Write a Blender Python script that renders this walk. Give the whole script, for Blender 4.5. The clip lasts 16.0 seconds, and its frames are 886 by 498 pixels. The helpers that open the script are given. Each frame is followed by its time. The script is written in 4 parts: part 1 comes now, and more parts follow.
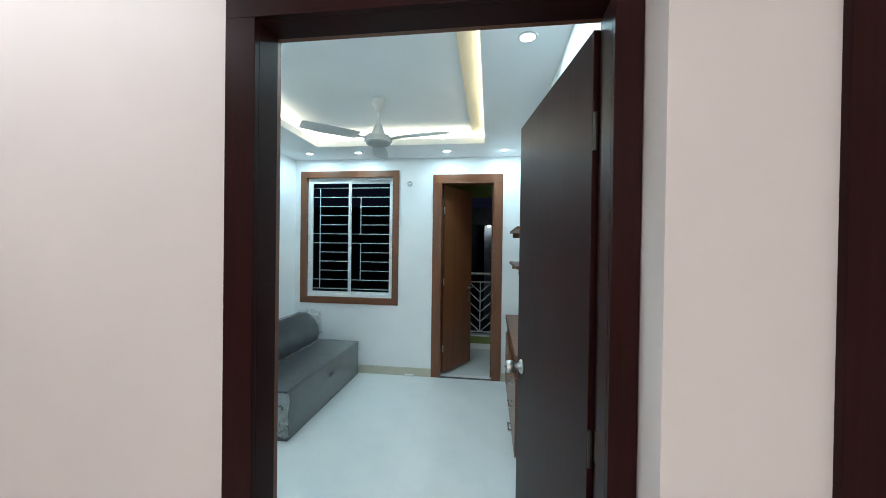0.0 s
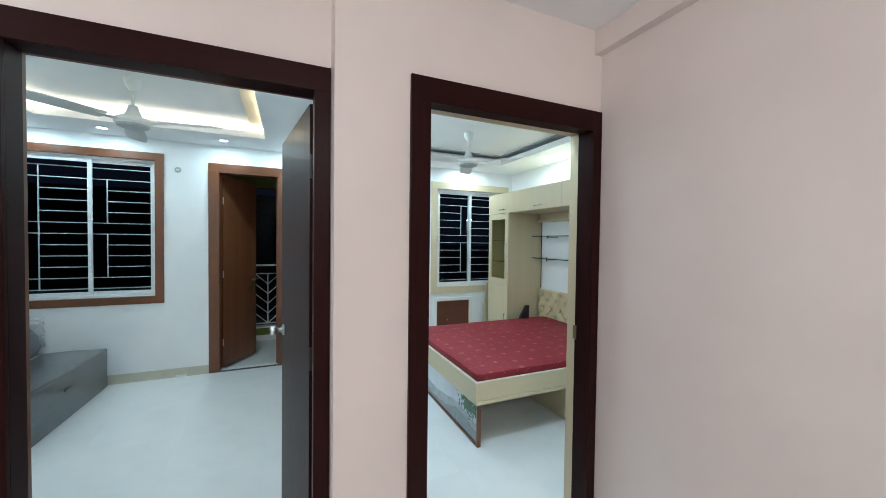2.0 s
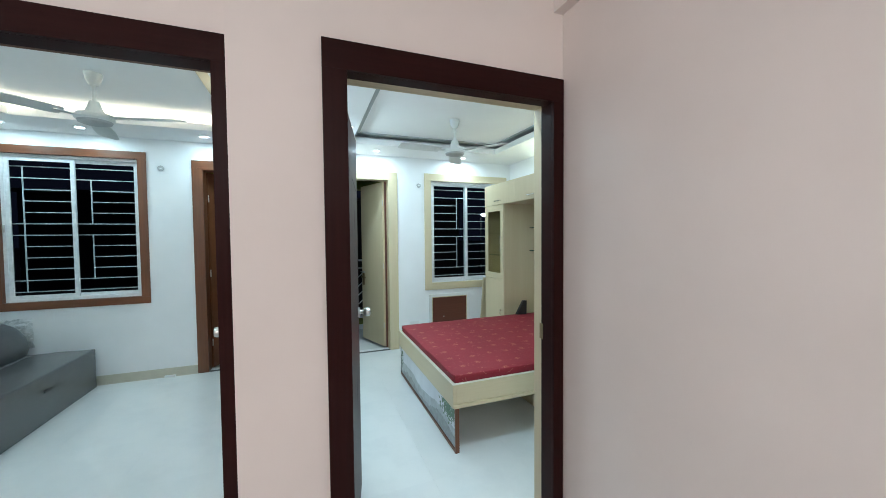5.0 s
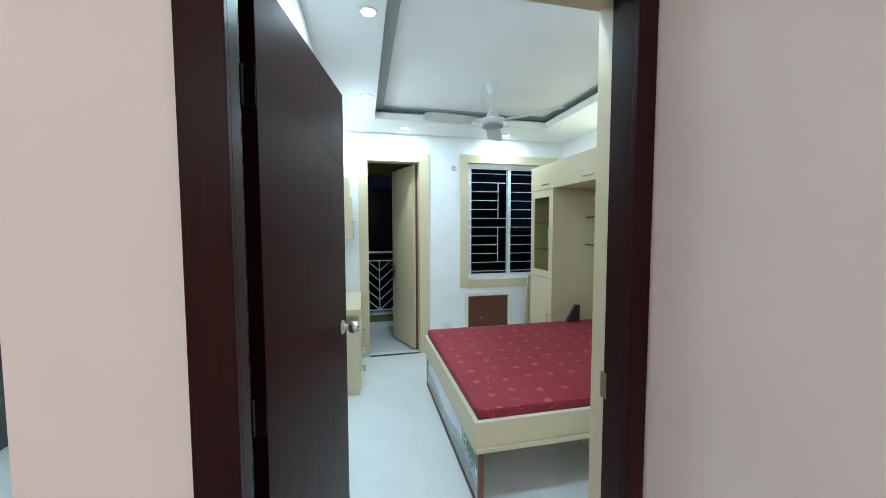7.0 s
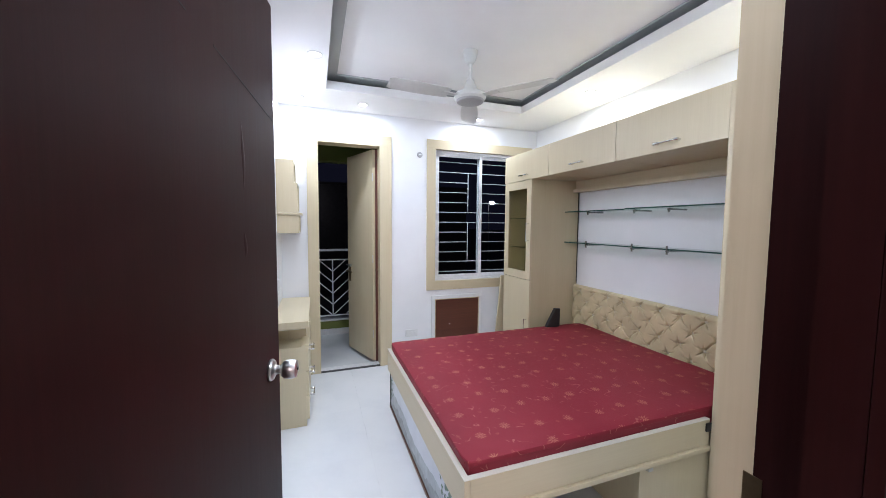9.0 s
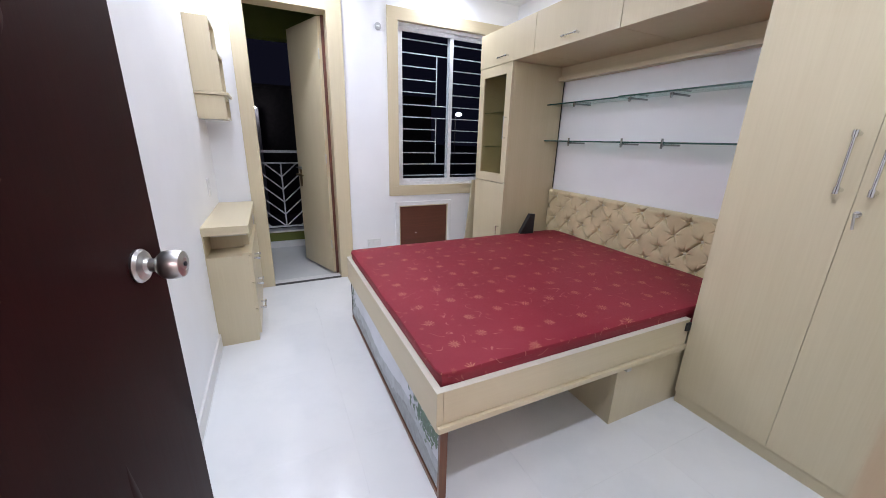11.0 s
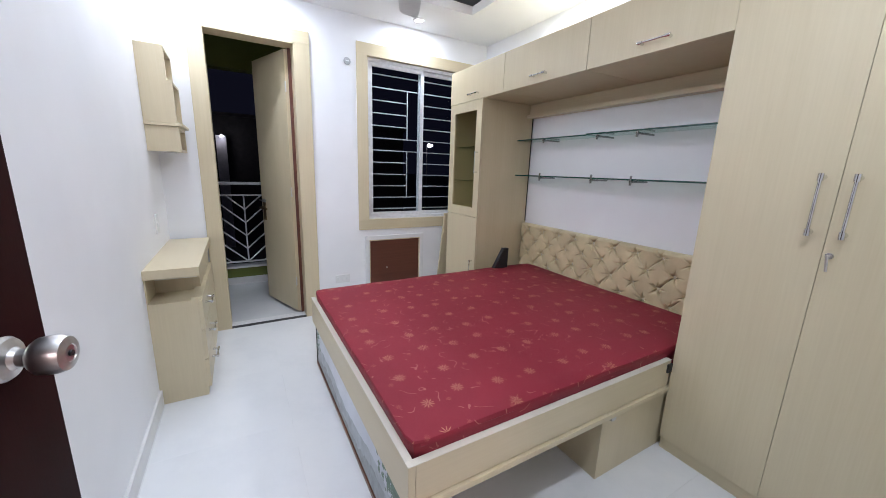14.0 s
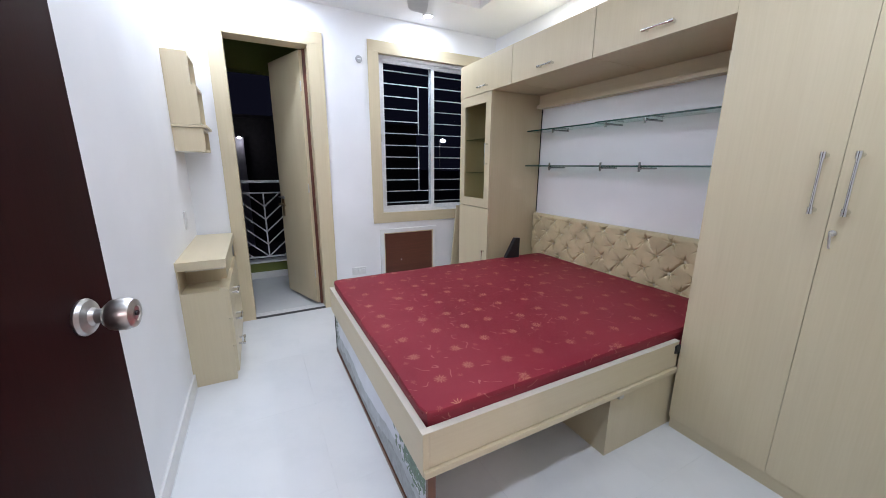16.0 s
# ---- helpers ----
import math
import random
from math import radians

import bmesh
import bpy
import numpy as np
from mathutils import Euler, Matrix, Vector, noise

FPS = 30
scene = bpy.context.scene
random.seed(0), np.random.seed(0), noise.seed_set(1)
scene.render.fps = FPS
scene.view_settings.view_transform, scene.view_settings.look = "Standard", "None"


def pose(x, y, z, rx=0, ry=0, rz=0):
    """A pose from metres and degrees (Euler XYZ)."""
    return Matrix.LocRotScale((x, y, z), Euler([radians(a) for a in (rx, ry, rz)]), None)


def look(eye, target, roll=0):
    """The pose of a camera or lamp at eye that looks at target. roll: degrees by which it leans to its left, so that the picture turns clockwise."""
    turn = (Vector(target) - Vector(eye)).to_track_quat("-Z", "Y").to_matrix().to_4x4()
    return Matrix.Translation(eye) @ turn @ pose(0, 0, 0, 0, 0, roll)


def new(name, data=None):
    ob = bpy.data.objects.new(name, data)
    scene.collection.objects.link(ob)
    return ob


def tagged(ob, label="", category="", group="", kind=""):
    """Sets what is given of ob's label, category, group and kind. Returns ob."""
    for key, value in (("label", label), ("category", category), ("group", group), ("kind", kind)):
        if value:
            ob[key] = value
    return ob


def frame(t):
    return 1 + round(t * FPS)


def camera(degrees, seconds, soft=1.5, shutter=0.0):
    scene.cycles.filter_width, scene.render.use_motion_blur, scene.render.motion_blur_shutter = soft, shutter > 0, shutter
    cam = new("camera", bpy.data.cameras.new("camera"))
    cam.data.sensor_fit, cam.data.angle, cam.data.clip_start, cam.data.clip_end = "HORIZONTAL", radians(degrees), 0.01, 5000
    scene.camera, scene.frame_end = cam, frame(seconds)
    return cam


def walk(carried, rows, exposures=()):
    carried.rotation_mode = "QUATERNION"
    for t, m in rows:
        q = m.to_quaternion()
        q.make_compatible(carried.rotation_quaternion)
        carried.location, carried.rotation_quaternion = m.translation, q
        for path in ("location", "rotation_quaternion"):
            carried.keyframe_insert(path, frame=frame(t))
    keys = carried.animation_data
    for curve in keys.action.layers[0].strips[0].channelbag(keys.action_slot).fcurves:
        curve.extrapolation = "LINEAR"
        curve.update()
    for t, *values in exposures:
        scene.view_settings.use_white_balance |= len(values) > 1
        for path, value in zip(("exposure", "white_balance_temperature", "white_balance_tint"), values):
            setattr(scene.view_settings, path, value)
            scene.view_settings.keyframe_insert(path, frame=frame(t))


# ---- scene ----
cam = camera(102.4, 16.0, 0.7)
PATH = [
    (0, (0.061, 0.021, 1.525), (-0.198, 2.005, 1.509), 0.8),
    (0.5, (0.177, -0.141, 1.509), (0.032, 1.854, 1.498), 2.0),
    (1, (0.228, -0.278, 1.522), (0.219, 1.721, 1.466), 1.7),
    (1.5, (0.232, -0.417, 1.514), (0.671, 1.533, 1.451), -0.4),
    (2, (0.225, -0.569, 1.519), (1.019, 1.266, 1.473), 0.7),
    (2.5, (0.275, -0.66, 1.522), (1.186, 1.12, 1.47), 0.2),
    (3, (0.403, -0.712, 1.509), (1.218, 1.111, 1.4), 0.3),
    (3.5, (0.494, -0.765, 1.49), (1.249, 1.082, 1.35), 0.6),
    (3.7, (0.506, -0.78, 1.487), (1.263, 1.066, 1.346), -0.3),
    (6, (0.757, -0.192, 1.507), (1.375, 1.709, 1.476), 0.5),
    (6.5, (0.885, -0.073, 1.513), (1.406, 1.857, 1.453), 0.4),
    (7, (0.93, -0.006, 1.488), (1.366, 1.943, 1.368), -0.1),
    (7.5, (0.938, 0.102, 1.463), (1.415, 2.041, 1.354), 0.3),
    (8, (0.91, 0.267, 1.488), (1.525, 2.168, 1.414), 1.0),
    (8.2, (0.904, 0.314, 1.494), (1.575, 2.197, 1.433), 0.8),
    (10.3, (1.077, 0.745, 1.376), (1.735, 2.607, 1.059), 0.2),
    (10.5, (1.078, 0.769, 1.366), (1.795, 2.606, 1.03), 0.2),
    (11, (1.058, 0.798, 1.286), (1.885, 2.523, 0.703), 1.5),
    (11.5, (1.035, 0.796, 1.228), (1.872, 2.406, 0.387), 1.8),
    (12, (1.021, 0.788, 1.195), (1.856, 2.319, 0.216), 2.3),
    (12.5, (1.036, 0.795, 1.218), (1.898, 2.369, 0.335), 1.6),
    (13, (1.069, 0.809, 1.285), (1.919, 2.503, 0.646), 2.0),
    (13.5, (1.095, 0.82, 1.316), (1.972, 2.546, 0.816), 2.2),
    (14, (1.115, 0.903, 1.321), (2.091, 2.596, 0.893), 1.9),
    (14.5, (1.124, 0.979, 1.319), (2.193, 2.625, 0.936), 2.2),
    (15, (1.117, 0.95, 1.322), (2.185, 2.597, 0.939), 2.1),
    (15.5, (1.118, 0.863, 1.327), (2.089, 2.574, 0.968), 1.9),
    (16, (1.094, 0.822, 1.3), (1.994, 2.55, 0.846), 0.3),
]
EXPOSURES = [(0, -0.1, 5850, 3), (1, -0.16, 5880, 4), (1.5, -0.12, 5950, 7), (3.7, -0.1, 5930, 3), (6, -0.12, 5910, 6), (7.3, -0.08, 5920, 6), (8.2, 0.12, 6090, 19), (10.3, -0.26, 6580, 34), (11, 0.03, 6580, 33), (13, 0.07, 6550, 31), (14.5, -0.12, 6420, 30), (16, -0.1, 6400, 30)]
walk(cam, [(t, look(eye, target, roll)) for t, eye, target, roll in PATH], EXPOSURES)

# ---------- world and exposure ----------
world = bpy.data.worlds.new("night")
scene.world = world
world.use_nodes = True
world.node_tree.nodes["Background"].inputs[0].default_value = (0.25, 0.30, 0.6, 1)
world.node_tree.nodes["Background"].inputs[1].default_value = 0.015

# ---------- the plan, in metres ----------
FAR = 4.112          # room face of the window wall
FAR2 = 4.26          # balcony face of the window wall
NEAR = 0.69          # corridor face of the door wall
NEAR2 = 0.850         # room face of the bedroom's door wall
SIT, SIT2 = 0.80, 0.88    # the sitting room's door stands in a recess of the corridor wall
PIER = 0.365         # where the wall steps forward between the doors
SOF, TRAY = 2.55, 2.68
AX0, AX1 = -2.30, 0.43   # left room
BX0, BX1 = 0.655, 3.40   # bedroom
COR_X = 1.57         # corridor side wall
COR_Y = -0.286       # its corner
COR_Z = 2.50
RAIL_Y = 5.45


# ---------- materials ----------
def shader(name):
    m = bpy.data.materials.new(name)
    m.use_nodes = True
    nt = m.node_tree
    return m, nt, nt.nodes["Principled BSDF"]


def coords(nt, scale=(1, 1, 1)):
    tc = nt.nodes.new("ShaderNodeTexCoord")
    mp = nt.nodes.new("ShaderNodeMapping")
    mp.inputs["Scale"].default_value = scale
    nt.links.new(tc.outputs["Object"], mp.inputs["Vector"])
    return mp.outputs["Vector"]


def noise_tex(nt, vec, scale, detail=4, rough=0.55):
    n = nt.nodes.new("ShaderNodeTexNoise")
    n.inputs["Scale"].default_value = scale
    n.inputs["Detail"].default_value = detail
    n.inputs["Roughness"].default_value = rough
    nt.links.new(vec, n.inputs["Vector"])
    return n.outputs["Fac"]


def ramp(nt, fac, stops):
    r = nt.nodes.new("ShaderNodeValToRGB")
    while len(r.color_ramp.elements) < len(stops):
        r.color_ramp.elements.new(0.5)
    for e, (p, c) in zip(r.color_ramp.elements, stops):
        e.position, e.color = p, (*c, 1)
    nt.links.new(fac, r.inputs["Fac"])
    return r.outputs["Color"]


def blend(nt, a, b, fac, mode="MIX"):
    m = nt.nodes.new("ShaderNodeMix")
    m.data_type, m.blend_type = "RGBA", mode
    for sock, val in ((m.inputs[0], fac), (m.inputs[6], a), (m.inputs[7], b)):
        if isinstance(val, (int, float)):
            sock.default_value = val
        elif isinstance(val, tuple):
            sock.default_value = (*val, 1)
        else:
            nt.links.new(val, sock)
    return m.outputs[2]


def bump(nt, bsdf, height, strength, distance=0.002):
    b = nt.nodes.new("ShaderNodeBump")
    b.inputs["Strength"].default_value = strength
    b.inputs["Distance"].default_value = distance
    nt.links.new(height, b.inputs["Height"])
    nt.links.new(b.outputs["Normal"], bsdf.inputs["Normal"])


def math_node(nt, op, a, b=None, c=None):
    n = nt.nodes.new("ShaderNodeMath")
    n.operation = op
    for i, v in enumerate((a, b, c)):
        if v is None:
            continue
        if isinstance(v, (int, float)):
            n.inputs[i].default_value = v
        else:
            nt.links.new(v, n.inputs[i])
    return n.outputs[0]


def paint(name, col, rough=0.55, var=0.05, grain=0.12):
    """Rolled wall paint: faint patches and a fine orange-peel relief."""
    m, nt, b = shader(name)
    v = coords(nt)
    dark = tuple(c * (1 - var) for c in col)
    lite = tuple(min(1, c * (1 + var * 0.5)) for c in col)
    big = noise_tex(nt, v, 1.7, 3)
    c = ramp(nt, big, [(0.3, dark), (0.7, lite)])
    fine = noise_tex(nt, v, 260, 3)
    nt.links.new(c, b.inputs["Base Color"])
    b.inputs["Roughness"].default_value = rough
    bump(nt, b, fine, grain, 0.001)
    return m


def laminate(name, a, b2, rough=0.4, grain_axis="z", scale=1.0, contrast=1.0, coat=0.0, spec=0.5):
    """Wood-grain laminate: long fibres along one axis, wider bands under them."""
    m, nt, b = shader(name)
    s = {"z": (1, 1, 0.03), "y": (1, 0.03, 1), "x": (0.03, 1, 1)}[grain_axis]
    v = coords(nt, tuple(k * scale for k in s))
    fib = noise_tex(nt, v, 120, 5, 0.65)
    v2 = coords(nt, tuple(k * scale for k in s))
    band = noise_tex(nt, v2, 14, 3)
    f = math_node(nt, "ADD", math_node(nt, "MULTIPLY", fib, 0.55), math_node(nt, "MULTIPLY", band, 0.45))
    c = ramp(nt, f, [(0.5 - 0.22 / contrast, a), (0.5 + 0.22 / contrast, b2)])
    nt.links.new(c, b.inputs["Base Color"])
    r = math_node(nt, "MULTIPLY_ADD", fib, 0.12, rough - 0.06)
    nt.links.new(r, b.inputs["Roughness"])
    b.inputs["Coat Weight"].default_value = coat
    b.inputs["Coat Roughness"].default_value = 0.2
    b.inputs["Specular IOR Level"].default_value = spec
    bump(nt, b, fib, 0.15, 0.0008)
    return m


def plain(name, col, rough=0.5, metal=0.0, var=0.08, scale=30, grain=0.0):
    m, nt, b = shader(name)
    v = coords(nt)
    n = noise_tex(nt, v, scale, 3)
    c = ramp(nt, n, [(0.3, tuple(k * (1 - var) for k in col)), (0.7, tuple(min(1, k * (1 + var)) for k in col))])
    nt.links.new(c, b.inputs["Base Color"])
    b.inputs["Roughness"].default_value = rough
    b.inputs["Metallic"].default_value = metal
    if grain:
        bump(nt, b, noise_tex(nt, v, scale * 8, 2), grain, 0.001)
    return m


def glow(name, col, strength):
    m, nt, b = shader(name)
    b.inputs["Base Color"].default_value = (0.8, 0.8, 0.8, 1)
    b.inputs["Emission Color"].default_value = (*col, 1)
    b.inputs["Emission Strength"].default_value = strength
    return m


def film(name):
    """Thin clear film: mostly see-through, with a sharp sheen."""
    m, nt, b = shader(name)
    tr = nt.nodes.new("ShaderNodeBsdfTransparent")
    gl = nt.nodes.new("ShaderNodeBsdfGlossy")
    gl.inputs["Roughness"].default_value = 0.12
    mx = nt.nodes.new("ShaderNodeMixShader")
    mx.inputs[0].default_value = 0.34
    nt.links.new(tr.outputs[0], mx.inputs[1])
    nt.links.new(gl.outputs[0], mx.inputs[2])
    nt.links.new(mx.outputs[0], nt.nodes["Material Output"].inputs["Surface"])
    return m


def thin_glass(name, col, head_on=0.0):
    """A flat pane: tinted see-through with a mirror sheen that grows at a slant."""
    m, nt, b = shader(name)
    tr = nt.nodes.new("ShaderNodeBsdfTransparent")
    tr.inputs[0].default_value = (*col, 1)
    gl = nt.nodes.new("ShaderNodeBsdfGlossy")
    gl.inputs["Roughness"].default_value = 0.0
    lw = nt.nodes.new("ShaderNodeLayerWeight")
    lw.inputs[0].default_value = 0.5
    sheen = math_node(nt, "MULTIPLY_ADD", math_node(nt, "POWER", lw.outputs["Facing"], 5.0), 0.9, head_on)
    mx = nt.nodes.new("ShaderNodeMixShader")
    nt.links.new(sheen, mx.inputs[0])
    nt.links.new(tr.outputs[0], mx.inputs[1])
    nt.links.new(gl.outputs[0], mx.inputs[2])
    nt.links.new(mx.outputs[0], nt.nodes["Material Output"].inputs["Surface"])
    return m


M_PINK = paint("peach_wall_paint", (0.79, 0.70, 0.655))
M_WHITE = paint("white_wall_paint", (0.87, 0.87, 0.875))
M_CEIL = paint("ceiling_paint", (0.91, 0.91, 0.91), 0.6, 0.03)
M_BEIGE = paint("beige_ceiling_band", (0.66, 0.60, 0.46), 0.6, 0.04)
# paint of the left border band, and painted shade in the bedroom cove
M_GREYBAND = paint("grey_border_and_cove_shade", (0.42, 0.45, 0.45), 0.6, 0.05)
M_OLIVE = paint("olive_green_paint", (0.16, 0.19, 0.035), 0.6, 0.15)
M_CREAM = laminate("cream_wood_laminate", (0.568, 0.472, 0.298), (0.683, 0.586, 0.404), 0.36, "z", contrast=0.55)
M_CREAM_Y = laminate("cream_wood_laminate_flat", (0.568, 0.472, 0.298), (0.683, 0.586, 0.404), 0.36, "y", contrast=0.55)
M_CREAM_X = laminate("cream_wood_laminate_rail", (0.568, 0.472, 0.298), (0.683, 0.586, 0.404), 0.36, "x", contrast=0.55)
M_TAN = laminate("tan_cabinet_side", (0.53, 0.435, 0.262), (0.64, 0.545, 0.36), 0.45, "z", contrast=0.55)
M_EDGE = laminate("white_edge_band", (0.70, 0.66, 0.56), (0.77, 0.73, 0.62), 0.4, "y")
M_DARK = laminate("dark_mahogany", (0.0145, 0.0038, 0.0037), (0.030, 0.0074, 0.0068), 0.40, "z", 0.7, 0.8, 0.0, 0.09)
M_DARK_X = laminate("dark_mahogany_head", (0.0145, 0.0038, 0.0037), (0.030, 0.0074, 0.0068), 0.40, "x", 0.7, 0.8, 0.0, 0.09)
M_BLACK = plain("rebate_shadow_black", (0.012, 0.008, 0.008), 0.7)
M_TEAK = laminate("brown_teak_veneer", (0.095, 0.030, 0.011), (0.195, 0.068, 0.025), 0.38, "z", 0.8, 0.9, 0.15)
M_TEAK_X = laminate("brown_teak_veneer_head", (0.095, 0.030, 0.011), (0.195, 0.068, 0.025), 0.38, "x", 0.8, 0.9, 0.15)
M_BOARD = laminate("reddish_brown_board", (0.085, 0.024, 0.014), (0.15, 0.046, 0.026), 0.4, "x", 1, 0.8)
M_ALU = plain("white_powder_coat", (0.74, 0.75, 0.76), 0.35)
M_GRILL = plain("grey_painted_steel", (0.78, 0.79, 0.79), 0.4)
M_CHROME = plain("chrome", (0.72, 0.72, 0.72), 0.16, 1.0, 0.04)
M_STEEL = plain("brushed_steel", (0.62, 0.61, 0.59), 0.33, 1.0, 0.08, 80)
M_IRON = plain("dark_hinge_steel", (0.07, 0.06, 0.055), 0.4, 1.0, 0.1, 60)
M_CLAMP = plain("dark_chrome_clamp", (0.28, 0.29, 0.29), 0.25, 1.0, 0.1, 60)
M_STUD = plain("bright_gold_stud", (0.92, 0.84, 0.66), 0.2, 0.3, 0.05, 60)
M_BRASS = plain("dull_brass", (0.30, 0.22, 0.12), 0.35, 1.0, 0.1, 60)
M_PLASTIC = plain("white_plastic", (0.78, 0.78, 0.77), 0.35, 0, 0.02)
M_FAN = plain("white_fan_enamel", (0.74, 0.75, 0.73), 0.3, 0, 0.03)
M_FANRIM = plain("grey_fan_underside", (0.45, 0.46, 0.46), 0.4, 0, 0.04)
M_BLACKBOX = plain("black_plastic", (0.015, 0.015, 0.018), 0.4)
M_TILE_SKIRT = plain("beige_skirting_tile", (0.56, 0.52, 0.42), 0.3, 0, 0.05, 12)
M_SKIRT_W = plain("white_skirting_tile", (0.74, 0.73, 0.71), 0.3, 0, 0.04, 12)
M_GROUT = plain("pale_grout", (0.74, 0.74, 0.735), 0.8)
M_RUBBER = plain("dark_threshold_strip", (0.05, 0.05, 0.05), 0.5)
M_GLASS = thin_glass("window_glass", (0.86, 0.89, 0.90))
M_SHELFGLASS = thin_glass("green_shelf_glass", (0.74, 0.86, 0.82), 0.03)
M_GLASSEDGE = plain("green_glass_edge", (0.02, 0.075, 0.06), 0.15, 0, 0.1, 40)
M_SMOKE = thin_glass("smoked_cabinet_glass", (0.93, 0.92, 0.83), 0.015)
M_LENS = glow("downlight_lens", (0.93, 0.97, 1.0), 18)
M_TUBE = glow("tube_lamp_lens", (0.93, 0.97, 1.0), 9)
M_FOIL = film("clear_wrapping_film")
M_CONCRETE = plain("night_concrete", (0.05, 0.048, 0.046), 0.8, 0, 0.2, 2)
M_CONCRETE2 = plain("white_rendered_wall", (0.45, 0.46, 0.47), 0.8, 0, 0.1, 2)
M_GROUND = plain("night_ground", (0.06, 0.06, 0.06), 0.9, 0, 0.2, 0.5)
M_STREET = glow("street_lamp_lens", (0.9, 0.95, 1.0), 45)


def floor_tile():
    m, nt, b = shader("polished_white_tile")
    v = coords(nt)
    info = nt.nodes.new("ShaderNodeObjectInfo")
    veins = noise_tex(nt, v, 3.2, 6, 0.6)
    c = ramp(nt, veins, [(0.25, (0.72, 0.735, 0.74)), (0.5, (0.79, 0.80, 0.80)), (0.8, (0.82, 0.825, 0.82))])
    c2 = blend(nt, c, (0.76, 0.77, 0.77), math_node(nt, "MULTIPLY", info.outputs["Random"], 0.3))
    nt.links.new(c2, b.inputs["Base Color"])
    smear = noise_tex(nt, v, 9, 4)
    r = math_node(nt, "MULTIPLY_ADD", smear, 0.09, 0.015)
    nt.links.new(r, b.inputs["Roughness"])
    b.inputs["Specular IOR Level"].default_value = 0.5
    bump(nt, b, noise_tex(nt, v, 4, 2), 0.02, 0.001)
    return m


M_TILE = floor_tile()


def mattress_cloth():
    """Maroon brocade: gold star flowers in loose rows and thin curled stems."""
    m, nt, b = shader("maroon_flowered_cloth")
    tc = nt.nodes.new("ShaderNodeTexCoord")
    geo = nt.nodes.new("ShaderNodeNewGeometry")
    p = nt.nodes.new("ShaderNodeSeparateXYZ")
    n = nt.nodes.new("ShaderNodeSeparateXYZ")
    nt.links.new(tc.outputs["Object"], p.inputs[0])
    nt.links.new(geo.outputs["True Normal"], n.inputs[0])
    ax = math_node(nt, "ROUND", math_node(nt, "ABSOLUTE", n.outputs[0]))
    az = math_node(nt, "ROUND", math_node(nt, "ABSOLUTE", n.outputs[2]))

    def mixv(a, c, f):
        return math_node(nt, "ADD", math_node(nt, "MULTIPLY", a, math_node(nt, "SUBTRACT", 1.0, f)), math_node(nt, "MULTIPLY", c, f))
    u = mixv(p.outputs[0], p.outputs[1], ax)
    w = mixv(p.outputs[2], p.outputs[1], az)
    comb = nt.nodes.new("ShaderNodeCombineXYZ")
    nt.links.new(u, comb.inputs[0])
    nt.links.new(w, comb.inputs[1])

    def stars(freq, size, shift):
        off = nt.nodes.new("ShaderNodeVectorMath")
        off.operation = "MULTIPLY_ADD"
        off.inputs[1].default_value = (freq, freq, 0)
        off.inputs[2].default_value = (shift, shift * 0.6, 0)
        nt.links.new(comb.outputs[0], off.inputs[0])
        vo = nt.nodes.new("ShaderNodeTexVoronoi")
        vo.voronoi_dimensions = "2D"
        vo.inputs["Scale"].default_value = 1.0
        vo.inputs["Randomness"].default_value = 0.32
        nt.links.new(off.outputs[0], vo.inputs["Vector"])
        d = nt.nodes.new("ShaderNodeVectorMath")
        d.operation = "SUBTRACT"
        nt.links.new(off.outputs[0], d.inputs[0])
        nt.links.new(vo.outputs["Position"], d.inputs[1])
        q = nt.nodes.new("ShaderNodeSeparateXYZ")
        nt.links.new(d.outputs[0], q.inputs[0])
        ang = math_node(nt, "ARCTAN2", q.outputs[1], q.outputs[0])
        pet = math_node(nt, "ABSOLUTE", math_node(nt, "COSINE", math_node(nt, "MULTIPLY", ang, 5.0)))
        rad = math_node(nt, "MULTIPLY_ADD", math_node(nt, "POWER", pet, 3.2), size * 0.88, size * 0.14)
        s = math_node(nt, "LESS_THAN", vo.outputs["Distance"], rad)
        eye = math_node(nt, "LESS_THAN", vo.outputs["Distance"], size * 0.16)
        return math_node(nt, "SUBTRACT", s, eye)
    big = stars(6.1, 0.155, 0.0)
    small = stars(6.1, 0.07, 3.37)
    wav = nt.nodes.new("ShaderNodeTexNoise")
    wav.inputs["Scale"].default_value = 11
    wav.inputs["Detail"].default_value = 1
    nt.links.new(comb.outputs[0], wav.inputs["Vector"])
    line = math_node(nt, "LESS_THAN", math_node(nt, "ABSOLUTE", math_node(nt, "SUBTRACT", wav.outputs["Fac"], 0.5)), 0.0075)
    gap = nt.nodes.new("ShaderNodeTexNoise")
    gap.inputs["Scale"].default_value = 15
    nt.links.new(comb.outputs[0], gap.inputs["Vector"])
    line = math_node(nt, "MULTIPLY", line, math_node(nt, "GREATER_THAN", gap.outputs["Fac"], 0.56))
    vo = coords(nt)
    weave = noise_tex(nt, vo, 420, 2)
    patch = noise_tex(nt, vo, 3, 3)
    base = ramp(nt, patch, [(0.3, (0.245, 0.021, 0.034)), (0.7, (0.295, 0.029, 0.043))])
    base = blend(nt, base, (0.20, 0.012, 0.026), math_node(nt, "MULTIPLY", weave, 0.4))
    c = blend(nt, base, (0.50, 0.20, 0.15), math_node(nt, "MULTIPLY", line, 0.5))
    c = blend(nt, c, (0.50, 0.17, 0.11), math_node(nt, "MULTIPLY", small, 0.4))
    c = blend(nt, c, (0.54, 0.25, 0.14), math_node(nt, "MULTIPLY", big, 0.72))
